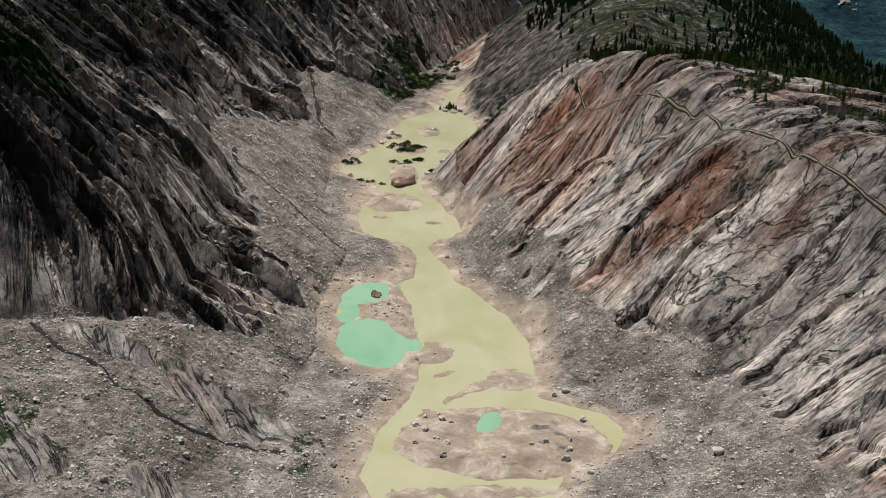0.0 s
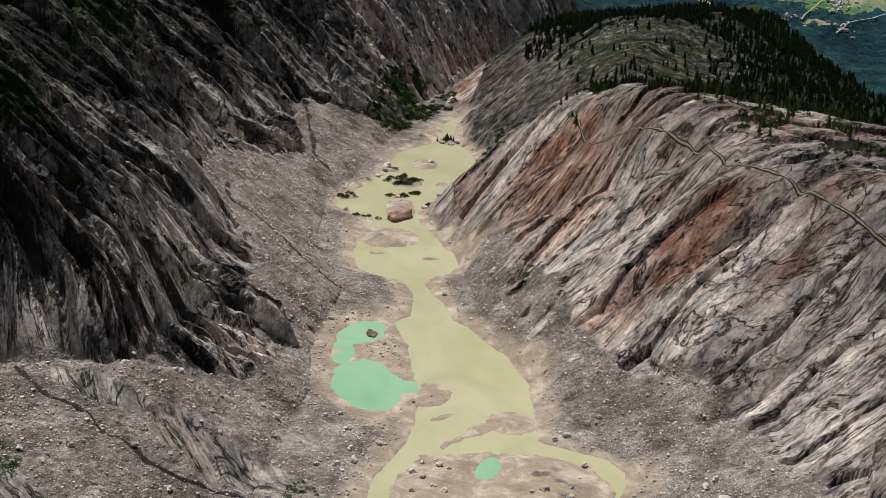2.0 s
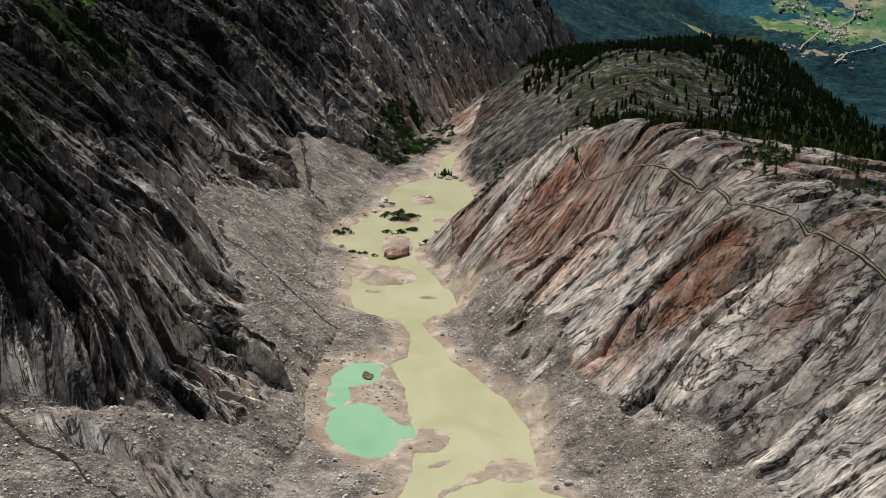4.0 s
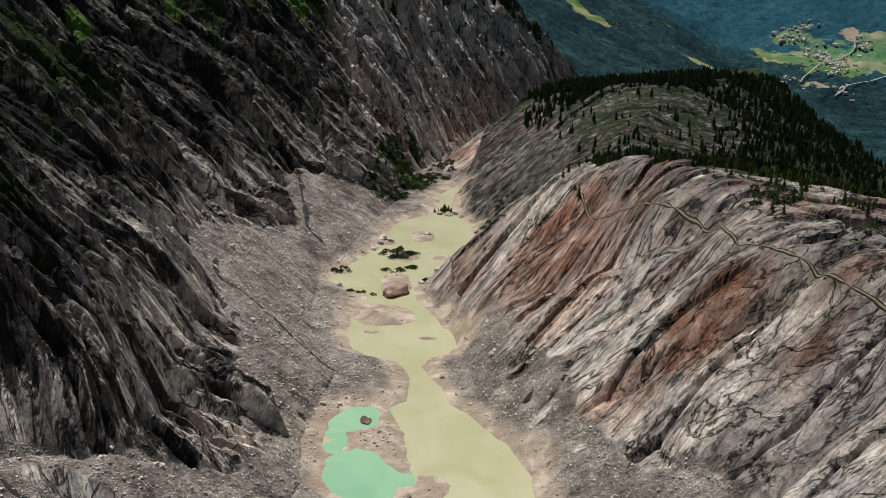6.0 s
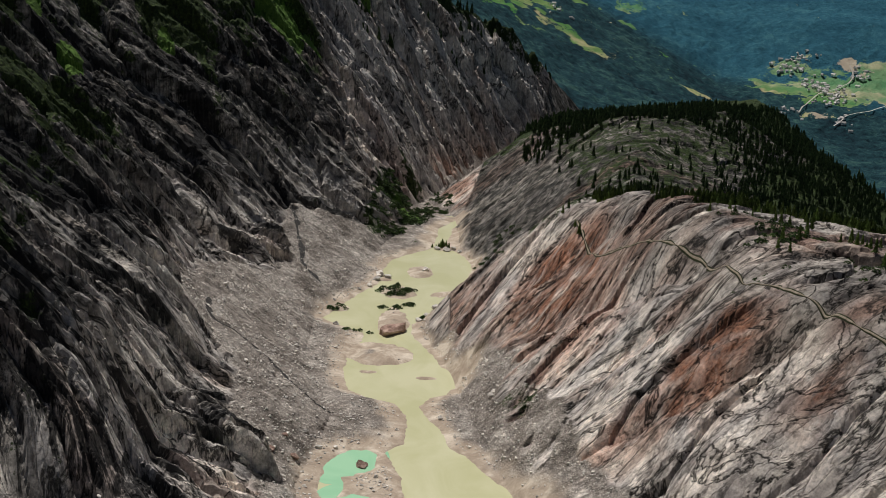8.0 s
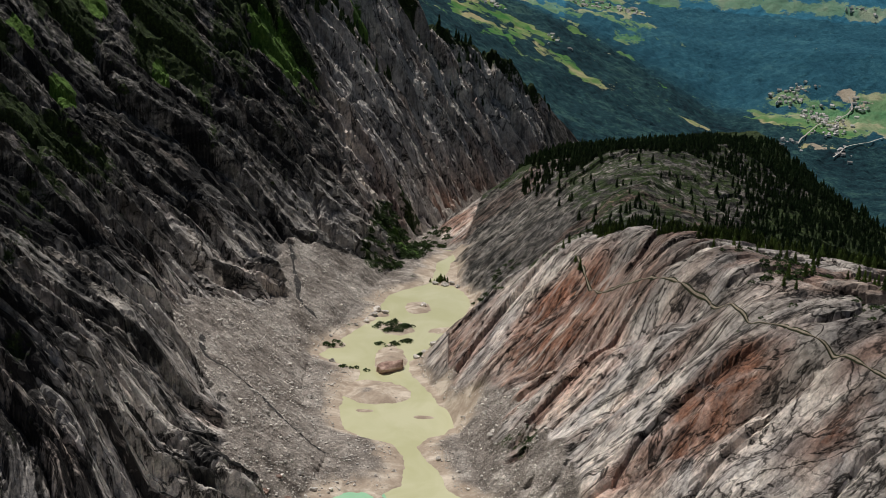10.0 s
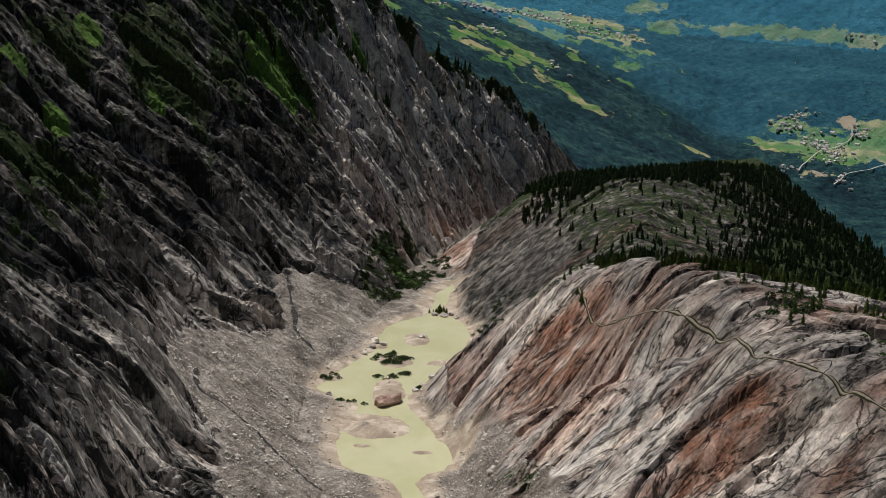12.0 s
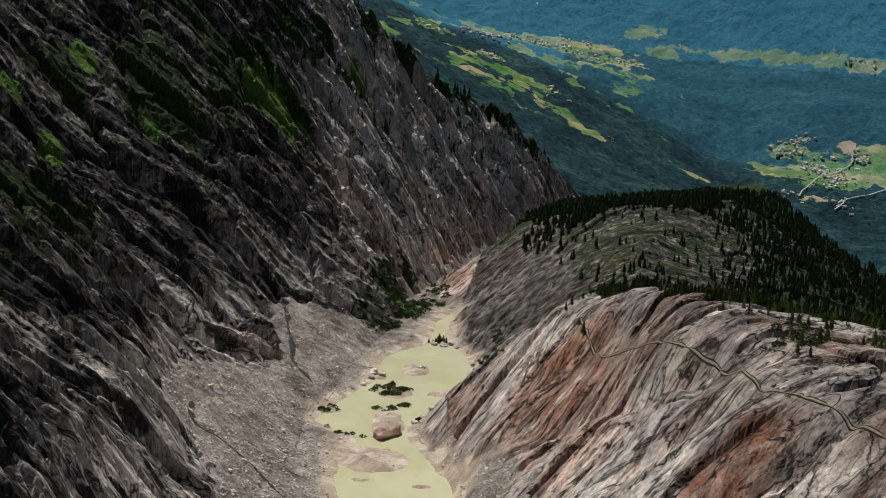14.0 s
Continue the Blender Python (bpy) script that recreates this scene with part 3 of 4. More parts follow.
# ---- far valley: polar sheet of forest, meadows and villages ----
def far_material():
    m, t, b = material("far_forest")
    pos = t.nodes.new("ShaderNodeTexCoord").outputs["Object"]
    tree = mix(t, 0.45, grain_noise(t, pos, 0.07, 5, 0.75), grain_noise(t, pos, 0.007, 5, 0.65))
    # aerial haze painted in: blue-tinted wood, turning bluer and paler with range
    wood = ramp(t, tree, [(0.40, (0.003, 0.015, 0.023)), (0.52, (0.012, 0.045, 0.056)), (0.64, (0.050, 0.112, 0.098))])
    hazed_wood = ramp(t, tree, [(0.36, (0.024, 0.128, 0.205)), (0.7, (0.055, 0.22, 0.32))])
    wood = mix(t, attr(t, "haze").outputs["Fac"], wood, hazed_wood)
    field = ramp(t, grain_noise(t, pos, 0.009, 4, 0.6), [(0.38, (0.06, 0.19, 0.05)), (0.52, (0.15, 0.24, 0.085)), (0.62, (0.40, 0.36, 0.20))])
    # meadows fade towards the same haze colour
    field = mix(t, calc(t, "MULTIPLY", attr(t, "haze").outputs["Fac"], 0.55), field, (0.20, 0.34, 0.30))
    ragged = calc(t, "MULTIPLY", calc(t, "SUBTRACT", grain_noise(t, pos, 0.013, 7, 0.78), 0.5), 2.4)
    edge = calc(t, "ADD", attr(t, "meadow").outputs["Fac"], ragged)
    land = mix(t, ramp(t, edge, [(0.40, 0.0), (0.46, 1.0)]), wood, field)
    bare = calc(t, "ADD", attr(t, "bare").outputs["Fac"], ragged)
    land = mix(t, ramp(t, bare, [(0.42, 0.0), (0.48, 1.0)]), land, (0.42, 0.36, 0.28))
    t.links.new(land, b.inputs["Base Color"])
    b.inputs["Roughness"].default_value = 0.95
    b.inputs["Specular IOR Level"].default_value = 0.1
    bump(t, b, tree, 1.0, 14.0)
    return m


FAR_AZ = (-12, -4.5, 0.3, 5.5, 10.8, 15.0, 20.0)
FAR = [(1500, (-16, -14, -13.5, -13.5, -13, -12.5, -12.5)), (2200, (-9, -8, -9.4, -10.7, -11.2, -11.2, -11.2)), (2800, (-5, -3.4, -6.1, -8.5, -9.8, -10.3, -10.4)),
       (3400, (-3, -2.1, -4.4, -6.6, -8.5, -9.2, -9.4)), (3900, (-2.4, -1.7, -3.5, -5.1, -7.2, -7.2, -7.2)), (4200, (-2.1, -1.0, -3.0, -4.1, -5.3, -4.95, -4.9)),
       (4430, (-1.8, -0.8, -2.95, -3.9, -4.4, -4.55, -4.6)), (4600, (-1.6, -0.7, -2.7, -3.4, -3.9, -4.0, -4.0)), (4960, (0.6, 0.6, -0.6, -0.8, -0.8, -0.8, -0.8))]
rr = np.linspace(1500, 4940, 300)
aa = np.linspace(-12, 20, 330)
RR, AA = np.meshgrid(rr, aa, indexing="ij")
per_az = np.stack([np.interp(aa, FAR_AZ, e) for _, e in FAR])
ELEV = np.stack([np.interp(rr, [r for r, _ in FAR], per_az[:, k]) for k in range(len(aa))], 1)
FX, FY = RR * np.sin(np.radians(AA)), 60 + RR * np.cos(np.radians(AA))
FZ = 275 + RR * np.tan(np.radians(ELEV)) + 14 * fbm(FX / 240, FY / 240, 81, 4) + 5 * vnoise(FX / 14, FY / 14, 83)
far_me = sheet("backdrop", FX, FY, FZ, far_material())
def far_spots(places):
    """places: compass degrees, range, half width in degrees, half depth in metres."""
    total = np.zeros(AA.shape)
    for az, r, wa, wr in places:
        total = np.maximum(total, 0.8 * np.exp(-(((AA - az) / wa) ** 2 + ((RR - r) / wr) ** 2)))
    return total


FIELDS = [(14.6, 3860, 2.0, 105), (16.9, 3900, 1.5, 120), (5.5, 4430, 2.4, 45), (12.9, 3815, 1.0, 70), (14.5, 3907, 1.3, 80), (16.1, 3876, 1.0, 90), (15.2, 3720, 1.2, 60), (13.5, 3971, 0.9, 60), (17.5, 3850, 1.2, 120), (5.6, 3462, 0.7, 30), (7.4, 3955, 0.35, 30),
          (10.1, 3525, 0.8, 30), (12.2, 4648, 3.0, 34), (15.2, 4645, 2.6, 40), (18.5, 4645, 2.5, 40), (8.0, 4700, 0.8, 40), (8.7, 4615, 0.7, 40), (2.3, 3748, 1.2, 40), (4.2, 3729, 0.8, 36), (1.0, 3800, 1.0, 40),
          (2.9, 4437, 1.4, 60), (5.0, 4541, 1.5, 50), (-1.7, 3620, 0.8, 60), (6.2, 4581, 0.8, 40), (8.0, 4291, 0.4, 30), (3.2, 3560, 0.5, 30), (5.4, 3960, 0.5, 40), (0.2, 4080, 0.8, 50)]
PITS = [(15.5, 3990, 0.45, 32), (16.1, 3965, 0.4, 20), (14.7, 3575, 0.35, 24), (8.8, 2403, 0.2, 20)]
patch = fbm(FX / 75, FY / 120, 85, 3) + 0.5 * fbm(FX / 420, FY / 420, 87, 2)
open_side = step(11, 5, AA) * step(3250, 3500, RR) * (RR < 4600) + 0.55 * step(12, 13, AA) * step(3500, 3600, RR) * step(4050, 3980, RR)
put_attr(far_me, "meadow", far_spots(FIELDS) + 0.62 * step(0.04, 0.18, patch) * open_side)
put_attr(far_me, "bare", far_spots(PITS))
# how much haze the colours take on, growing with range
put_attr(far_me, "haze", np.where((AA > 5) & (RR < 4600), 0.42, 1.0) * step(3950, 4150, RR + 30 * (AA - 5)))
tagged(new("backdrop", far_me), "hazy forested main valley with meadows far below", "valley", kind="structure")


# ---- rocks, trees and shrubs ----
def plain(name, stops, scale, rough=0.9, per_object=0.25, bumpy=0.6, bump_m=0.2):
    """A weathered surface: two noises over a colour range, varied a little from thing to thing."""
    m, t, b = material(name)
    pos = t.nodes.new("ShaderNodeTexCoord").outputs["Object"]
    col = ramp(t, grain_noise(t, pos, scale, 6, 0.7), stops)
    info = t.nodes.new("ShaderNodeObjectInfo")
    isle = t.nodes.new("ShaderNodeNewGeometry")
    for src in (info.outputs["Random"], isle.outputs["Random Per Island"]):
        col = mix(t, 1.0, col, ramp(t, src, [(0.0, 1 - per_object), (1.0, 1 + per_object)]), "MULTIPLY")
    t.links.new(col, b.inputs["Base Color"])
    b.inputs["Roughness"].default_value = rough
    b.inputs["Specular IOR Level"].default_value = 0.2
    bump(t, b, grain_noise(t, pos, scale * 3, 5, 0.7), bumpy, bump_m)
    return m


BOULDER = plain("boulder_stone", [(0.35, (0.30, 0.275, 0.25)), (0.5, (0.50, 0.465, 0.43)), (0.7, (0.70, 0.66, 0.61))], 0.5, per_object=0.35)
RED_ROCK = plain("red_rock", [(0.38, (0.09, 0.055, 0.045)), (0.5, (0.22, 0.145, 0.118)), (0.66, (0.40, 0.30, 0.25))], 3.0)
# darker copy of the needles: shade put into the colour of the farther woods
SHADED_NEEDLES = plain("shaded_needles", [(0.35, (0.010, 0.020, 0.009)), (0.5, (0.028, 0.048, 0.016)), (0.7, (0.06, 0.085, 0.024))], 0.5, per_object=0.4)
NEEDLES = plain("needles", [(0.35, (0.03, 0.050, 0.012)), (0.5, (0.085, 0.13, 0.025)), (0.7, (0.14, 0.19, 0.036))], 0.5, per_object=0.4)
LEAVES = plain("shrub_leaves", [(0.35, (0.012, 0.024, 0.007)), (0.55, (0.035, 0.062, 0.014)), (0.72, (0.07, 0.11, 0.025))], 0.5, per_object=0.35)
BARK = plain("bark", [(0.35, (0.04, 0.03, 0.022)), (0.65, (0.12, 0.095, 0.075))], 3.0)
HEATHER = plain("verge_heath", [(0.35, (0.014, 0.016, 0.008)), (0.6, (0.04, 0.045, 0.018)), (0.75, (0.09, 0.085, 0.045))], 0.5)
EARTH = plain("trodden_earth", [(0.35, (0.17, 0.135, 0.10)), (0.65, (0.34, 0.29, 0.23))], 0.5)
STREAM = plain("wet_gravel", [(0.35, (0.018, 0.017, 0.017)), (0.6, (0.05, 0.047, 0.045)), (0.74, (0.16, 0.15, 0.14))], 0.5)
rng = np.random.default_rng(7)


def height_at(x, y):
    return terrain(np.atleast_1d(np.asarray(x, float)), np.atleast_1d(np.asarray(y, float)))[0]


def raw_mesh(name, verts, faces, mat, smooth=False):
    me = bpy.data.meshes.new(name)
    verts = np.asarray(verts, np.float32)
    sizes = np.array([len(f) for f in faces], np.int32) if isinstance(faces, list) else np.full(len(faces), faces.shape[1], np.int32)
    flat = np.concatenate([np.asarray(f) for f in faces]) if isinstance(faces, list) else faces.ravel()
    me.vertices.add(len(verts))
    me.vertices.foreach_set("co", verts.ravel())
    me.loops.add(len(flat))
    me.loops.foreach_set("vertex_index", flat.astype(np.int32))
    me.polygons.add(len(sizes))
    me.polygons.foreach_set("loop_start", np.concatenate([[0], np.cumsum(sizes)[:-1]]).astype(np.int32))
    me.polygons.foreach_set("use_smooth", np.full(len(sizes), smooth))
    me.update(calc_edges=True)
    me.materials.append(mat)
    return me


def part(name, me, parent, label=""):
    ob = new(name, me)
    ob.parent = parent
    if label:
        tagged(ob, label)
    return ob


def stone_shape(seed, cuts=2, rough=0.22, flats=9, inner=0.26):
    """A broken, slightly rounded block, about one metre across."""
    bm = bmesh.new()
    bmesh.ops.create_icosphere(bm, subdivisions=cuts, radius=0.5)
    r = random.Random(seed)
    planes = [(Vector((r.gauss(0, 1), r.gauss(0, 1), r.gauss(0, 1))).normalized(), r.uniform(inner, 0.44)) for _ in range(flats)]
    for v in bm.verts:
        for n, d in planes:
            over = v.co.dot(n) - d
            if over > 0:
                v.co -= n * over * 0.96
        v.co *= 1 + rough * noise.noise(v.co * 3.1 + Vector((seed, 0, 0)))
    verts = np.array([v.co[:] for v in bm.verts])
    faces = np.array([[v.index for v in f.verts] for f in bm.faces])
    bm.free()
    return verts, faces


def scatter_mesh(name, shapes, places, mat, label, category, smooth=False):
    """Many small things that nobody could count, joined into one. places: x, y, z, size, turn, squash."""
    vs, fs, base = [], [], 0
    for k, (x, y, z, size, turn, squash) in enumerate(places):
        v, f = shapes[k % len(shapes)]
        c, s = math.cos(turn), math.sin(turn)
        w = np.stack([(v[:, 0] * c - v[:, 1] * s) * size + x, (v[:, 0] * s + v[:, 1] * c) * size + y, v[:, 2] * size * squash + z], 1)
        vs.append(w)
        fs.append(f + base)
        base += len(v)
    return tagged(new(name, raw_mesh(name, np.concatenate(vs), np.concatenate(fs), mat, smooth)), label, category, kind="stuff")


# scree: small stones strewn over the loose slopes and flats
shapes = [stone_shape(k, 1) for k in range(8)]
n = 120000
sy = 480 + 640 * rng.random(n) ** 1.2
sx = -165 + 330 * rng.random(n)
hz, rl, rk, gp, pg, sl, sr, *_ = terrain(sx, sy)
keep = (np.maximum(rl, rk) < 0.35) & (np.maximum(table(sy, SHORE_LEFT) - sx, sx - table(sy, SHORE_RIGHT)) > 4) & (np.minimum(gp, np.where(sy < 770, pg, 99)) > 3.5) & (fbm(sx / 16, sy / 16, 101, 3) + rng.random(n) * 0.9 > 0.25)
sx, sy, hz = sx[keep][:26000], sy[keep][:26000], hz[keep][:26000]
size = np.minimum(0.38 / (rng.random(len(sx)) + 0.06) ** 0.62, 2.6)
scatter_mesh("scree", shapes, list(zip(sx, sy, hz + size * 0.12, size, rng.random(len(sx)) * 6.28, 0.5 + 0.4 * rng.random(len(sx)))), BOULDER,
             "grey broken stones strewn over the slopes and banks", "scree")

# larger boulders, one by one
BIG = [(123, 542, 5.5, "large pale boulder standing on the gravel flat"), (-41, 552, 4.6, "pale grey boulder on the mossy bank"), (-22, 580, 4.2, "pale rounded boulder at the lake's edge"),
       (-24, 590, 3.4, "pale rounded boulder at the lake's edge"), (-57, 612, 3.6, "grey boulder on the scree shelf"), (68, 614, 4.0, "grey boulder on the bank"),
       (63, 612, 3.2, "grey boulder on the bank"), (118, 556, 3.6, "broken grey boulder on the gravel flat"), (-62, 715, 4.0, "rust-coloured boulder on the scree"),
       (-52, 722, 4.5, "rust-coloured boulder above the turquoise pool"), (-58, 735, 3.2, "rust-coloured boulder on the scree"), (12, 958, 4.5, "grey boulder beside the narrows")]
big_shapes = [raw_mesh("boulder", *stone_shape(50 + k, 3, 0.3), BOULDER) for k in range(5)]
red_shapes = [raw_mesh("boulder", *stone_shape(70 + k, 3, 0.3), RED_ROCK) for k in range(3)]


def boulder(x, y, size, label, me, squash=0.75, z=None):
    ob = new("boulder", me)
    z = float(height_at(x, y)[0]) if z is None else float(z)
    ob.matrix_basis = Matrix.Translation((x, y, z + size * 0.16)) @ Matrix.Rotation(rng.random() * 6.28, 4, "Z") @ Matrix.Diagonal((size, size * (0.8 + 0.4 * rng.random()), size * squash, 1))
    return tagged(ob, label, "boulder", group="loose boulders")


for k, (x, y, size, label) in enumerate(BIG):
    boulder(x, y, size, label, red_shapes[k % 3] if "rust" in label else big_shapes[k % 5])
cx, cy = rng.uniform(-150, 150, 1400), 490 + 560 * rng.random(1400) ** 1.3
hz, rl, rk, gp, pg, *_ = terrain(cx, cy)
loose = (np.maximum(rl, rk) < 0.3) & (np.minimum(gp, pg) > 2.5)
for k, (x, y, z) in enumerate(zip(cx[loose][:240], cy[loose][:240], hz[loose][:240])):
    boulder(x, y, 1.3 + 2.4 * rng.random() ** 2, "angular grey boulder on the scree", big_shapes[k % 5], z=z)

# the red rock island in the narrows, and small rocks in the water
rock_v, rock_f = stone_shape(91, 4, 0.16, 22, 0.24)
island_rock = new("rock_island", raw_mesh("rock_island", rock_v, rock_f, RED_ROCK))
island_rock.matrix_basis = Matrix.Translation((-13, 936, 0.6)) @ Matrix.Rotation(radians(-28), 4, "Z") @ Matrix.Diagonal((19, 34, 11, 1))
tagged(island_rock, "large red-brown rock rising from the lake narrows", "rock")
redlet = new("rock_island", raw_mesh("rock_island", *stone_shape(93, 3, 0.35), RED_ROCK))
redlet.matrix_basis = Matrix.Translation((-21.5, 729, 0.2)) @ Matrix.Diagonal((7, 9, 4, 1))
tagged(redlet, "small red rock in the turquoise pool", "rock")
for x, y, size in ((-27, 1046, 6), (-20, 1052, 5), (-25, 1058, 7), (-31, 1030, 4), (13, 1136, 5), (20, 1134, 6), (25, 1137, 5), (29, 1130, 4), (5, 1074, 4.5), (74, 590, 3.6), (2, 958, 5), (7, 961, 4)):
    boulder(x, y, size, "grey rock standing in the shallow lake", big_shapes[int(size) % 5], 0.6)


def conifer_shape(seed, tiers, spokes):
    """Crown of ragged drooping tiers, one metre high, and a tapered trunk."""
    r = random.Random(seed)
    v, f = [], []
    for k in range(tiers):
        u = k / tiers
        z0, z1 = 0.10 + 0.88 * u, 0.10 + 0.88 * u + 1.9 / tiers * (1 - 0.35 * u)
        rad = (0.215 - 0.17 * u) * r.uniform(0.85, 1.15)
        top = len(v)
        v.append((r.uniform(-0.01, 0.01), r.uniform(-0.01, 0.01), min(z1, 1.0)))
        turn = r.uniform(0, 6.28)
        for j in range(spokes * 2):
            a = turn + math.pi * j / spokes + r.uniform(-0.12, 0.12)
            q = rad * (r.uniform(0.8, 1.25) if j % 2 == 0 else r.uniform(0.35, 0.55))
            v.append((math.cos(a) * q, math.sin(a) * q, z0 - (0.035 if j % 2 == 0 else -0.03) + r.uniform(-0.02, 0.02)))
        for j in range(spokes * 2):
            f.append((top, top + 1 + j, top + 1 + (j + 1) % (spokes * 2)))
    return np.array(v), np.array(f)


def trunk_shape(sides=6):
    v, f = [], []
    for z, rad in ((-0.04, 0.024), (0.4, 0.016), (0.95, 0.003)):
        v += [(rad * math.cos(6.2832 * j / sides), rad * math.sin(6.2832 * j / sides), z) for j in range(sides)]
    for k in range(2):
        f += [(k * sides + j, k * sides + (j + 1) % sides, (k + 1) * sides + (j + 1) % sides, (k + 1) * sides + j) for j in range(sides)]
    return np.array(v), np.array(f)


trunk_me = raw_mesh("trunk", *trunk_shape(), BARK)
crown_me = [raw_mesh("crown", *conifer_shape(k, 9, 8), NEEDLES) for k in range(5)]
models = []
for k in range(5):
    base = new("conifer")
    part("trunk", trunk_me, base)
    part("crown", crown_me[k], base)
    tagged(base, "small dark green conifer on the bare rock ridge", "tree", group="conifers on the ridge")
    models.append(base)


def tree_mask(x, y, z):
    """How likely a conifer is to stand here on the ridge."""
    off = x - table(y, CREST_X)
    clumps = fbm(x / 26, y / 26, 121, 3)
    rim = step(0, 14, off) * step(-40, 0, 60 - np.abs(y - 905)) * 1.0
    rim = np.maximum(rim, step(830, 865, y) * step(-12, 6, off - 0.35 * (880 - y)) * (y < 1000))
    sparse = 0.30 * step(88, 100, z) * step(-10, 20, off) * (y < 860) + 0.95 * np.exp(-((x - 166) / 15) ** 2 - ((y - 746) / 14) ** 2) + 0.5 * np.exp(-((x - 200) / 18) ** 2 - ((y - 770) / 16) ** 2)
    sparse = np.maximum(sparse, 0.5 * np.exp(-((x - 88) / 12) ** 2 - ((y - 905) / 22) ** 2))
    sparse = np.maximum(sparse, 0.10 * step(920, 980, y) * step(50, 62, z))
    return np.maximum(rim * 0.9, sparse) * step(-0.25, 0.15, clumps)


def plant(count, x0, x1, y0, y1, chance):
    out = []
    x, y = rng.uniform(x0, x1, count), rng.uniform(y0, y1, count)
    z = height_at(x, y)
    for a, b, c, p, u in zip(x, y, z, chance(x, y, z), rng.random(count)):
        if u < p:
            out.append((a, b, c))
    return out


singles = (plant(2600, 95, 300, 845, 935, tree_mask)[:140] + plant(6000, 70, 250, 660, 930, tree_mask))[:290]
for k, (x, y, z) in enumerate(singles):
    tall = rng.uniform(3.6, 8.2)
    m = Matrix.Translation((x, y, z - 0.15)) @ Matrix.Rotation(rng.random() * 6.28, 4, "Z")
    base = models[k] if k < 5 else copy_thing(models[k % 5], m)
    base.matrix_basis = m @ Matrix.Diagonal((tall * 1.15, tall * 1.15, tall, 1))


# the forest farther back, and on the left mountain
def forest(name, count, x0, x1, y0, y1, chance, low, high, label, mat=SHADED_NEEDLES):
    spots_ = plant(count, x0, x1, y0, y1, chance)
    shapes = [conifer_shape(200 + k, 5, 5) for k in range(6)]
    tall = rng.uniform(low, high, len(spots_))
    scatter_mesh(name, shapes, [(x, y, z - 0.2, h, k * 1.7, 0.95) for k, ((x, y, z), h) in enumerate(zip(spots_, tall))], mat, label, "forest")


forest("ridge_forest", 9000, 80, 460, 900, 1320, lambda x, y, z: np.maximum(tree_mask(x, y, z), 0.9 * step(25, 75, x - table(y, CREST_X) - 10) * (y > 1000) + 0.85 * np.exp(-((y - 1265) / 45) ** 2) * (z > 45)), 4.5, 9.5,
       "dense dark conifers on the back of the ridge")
forest("crest_forest", 8000, 95, 340, 842, 945, tree_mask, 4.5, 9, "sunlit green conifers crowding the ridge crest", NEEDLES)
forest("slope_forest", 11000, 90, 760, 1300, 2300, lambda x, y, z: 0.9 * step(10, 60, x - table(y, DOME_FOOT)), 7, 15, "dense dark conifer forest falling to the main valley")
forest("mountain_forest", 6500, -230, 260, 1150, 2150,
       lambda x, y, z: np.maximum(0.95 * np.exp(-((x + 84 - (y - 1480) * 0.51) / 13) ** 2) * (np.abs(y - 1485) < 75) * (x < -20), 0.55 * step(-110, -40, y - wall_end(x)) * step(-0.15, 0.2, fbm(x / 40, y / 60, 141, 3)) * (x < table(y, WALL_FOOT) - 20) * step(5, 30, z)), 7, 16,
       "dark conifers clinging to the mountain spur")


# shrubs: low domes of many small leaf clumps
def shrub_shape(seed, clumps=46):
    r = random.Random(seed)
    v, f = [], []
    for k in range(clumps):
        a, q = r.uniform(0, 6.28), math.sqrt(r.random()) * 0.5
        top = 0.42 * (1 - (q / 0.55) ** 2) * r.uniform(0.3, 1.0) + 0.04
        c = Vector((math.cos(a) * q, math.sin(a) * q, top))
        s = r.uniform(0.05, 0.12)
        b = len(v)
        axis = Matrix.Rotation(r.uniform(0, 6.28), 3, Vector((r.gauss(0, 1), r.gauss(0, 1), r.gauss(0, 1))).normalized())
        v += [tuple(c + axis @ Vector(p) * s) for p in ((1, 0, 0), (-1, 0, 0), (0, 1, 0), (0, -1, 0), (0, 0, 0.8), (0, 0, -0.8))]
        f += [(b + i, b + j, b + h) for i, j, h in ((0, 2, 4), (2, 1, 4), (1, 3, 4), (3, 0, 4), (2, 0, 5), (1, 2, 5), (3, 1, 5), (0, 3, 5))]
    return np.array(v), np.array(f)


shrub_me = [raw_mesh("shrub", *shrub_shape(k), LEAVES) for k in range(5)]


def shrubs(cx, cy, rx, ry, count, low, high, label):
    a, q = rng.random(count) * 6.28, np.sqrt(rng.random(count))
    xs, ys = cx + np.cos(a) * q * rx, cy + np.sin(a) * q * ry
    for k, (x, y, z) in enumerate(zip(xs, ys, height_at(xs, ys))):
        size = rng.uniform(low, high)
        ob = new("shrub", shrub_me[k % 5])
        ob.matrix_basis = Matrix.Translation((x, y, (max(float(z), 0) if y < 1240 else float(z)) - size * 0.03)) @ Matrix.Rotation(rng.random() * 6.28, 4, "Z") @ Matrix.Diagonal((size, size, size * rng.uniform(0.7, 1.1), 1))
        tagged(ob, label, "shrub", group="shrubs by the lake")


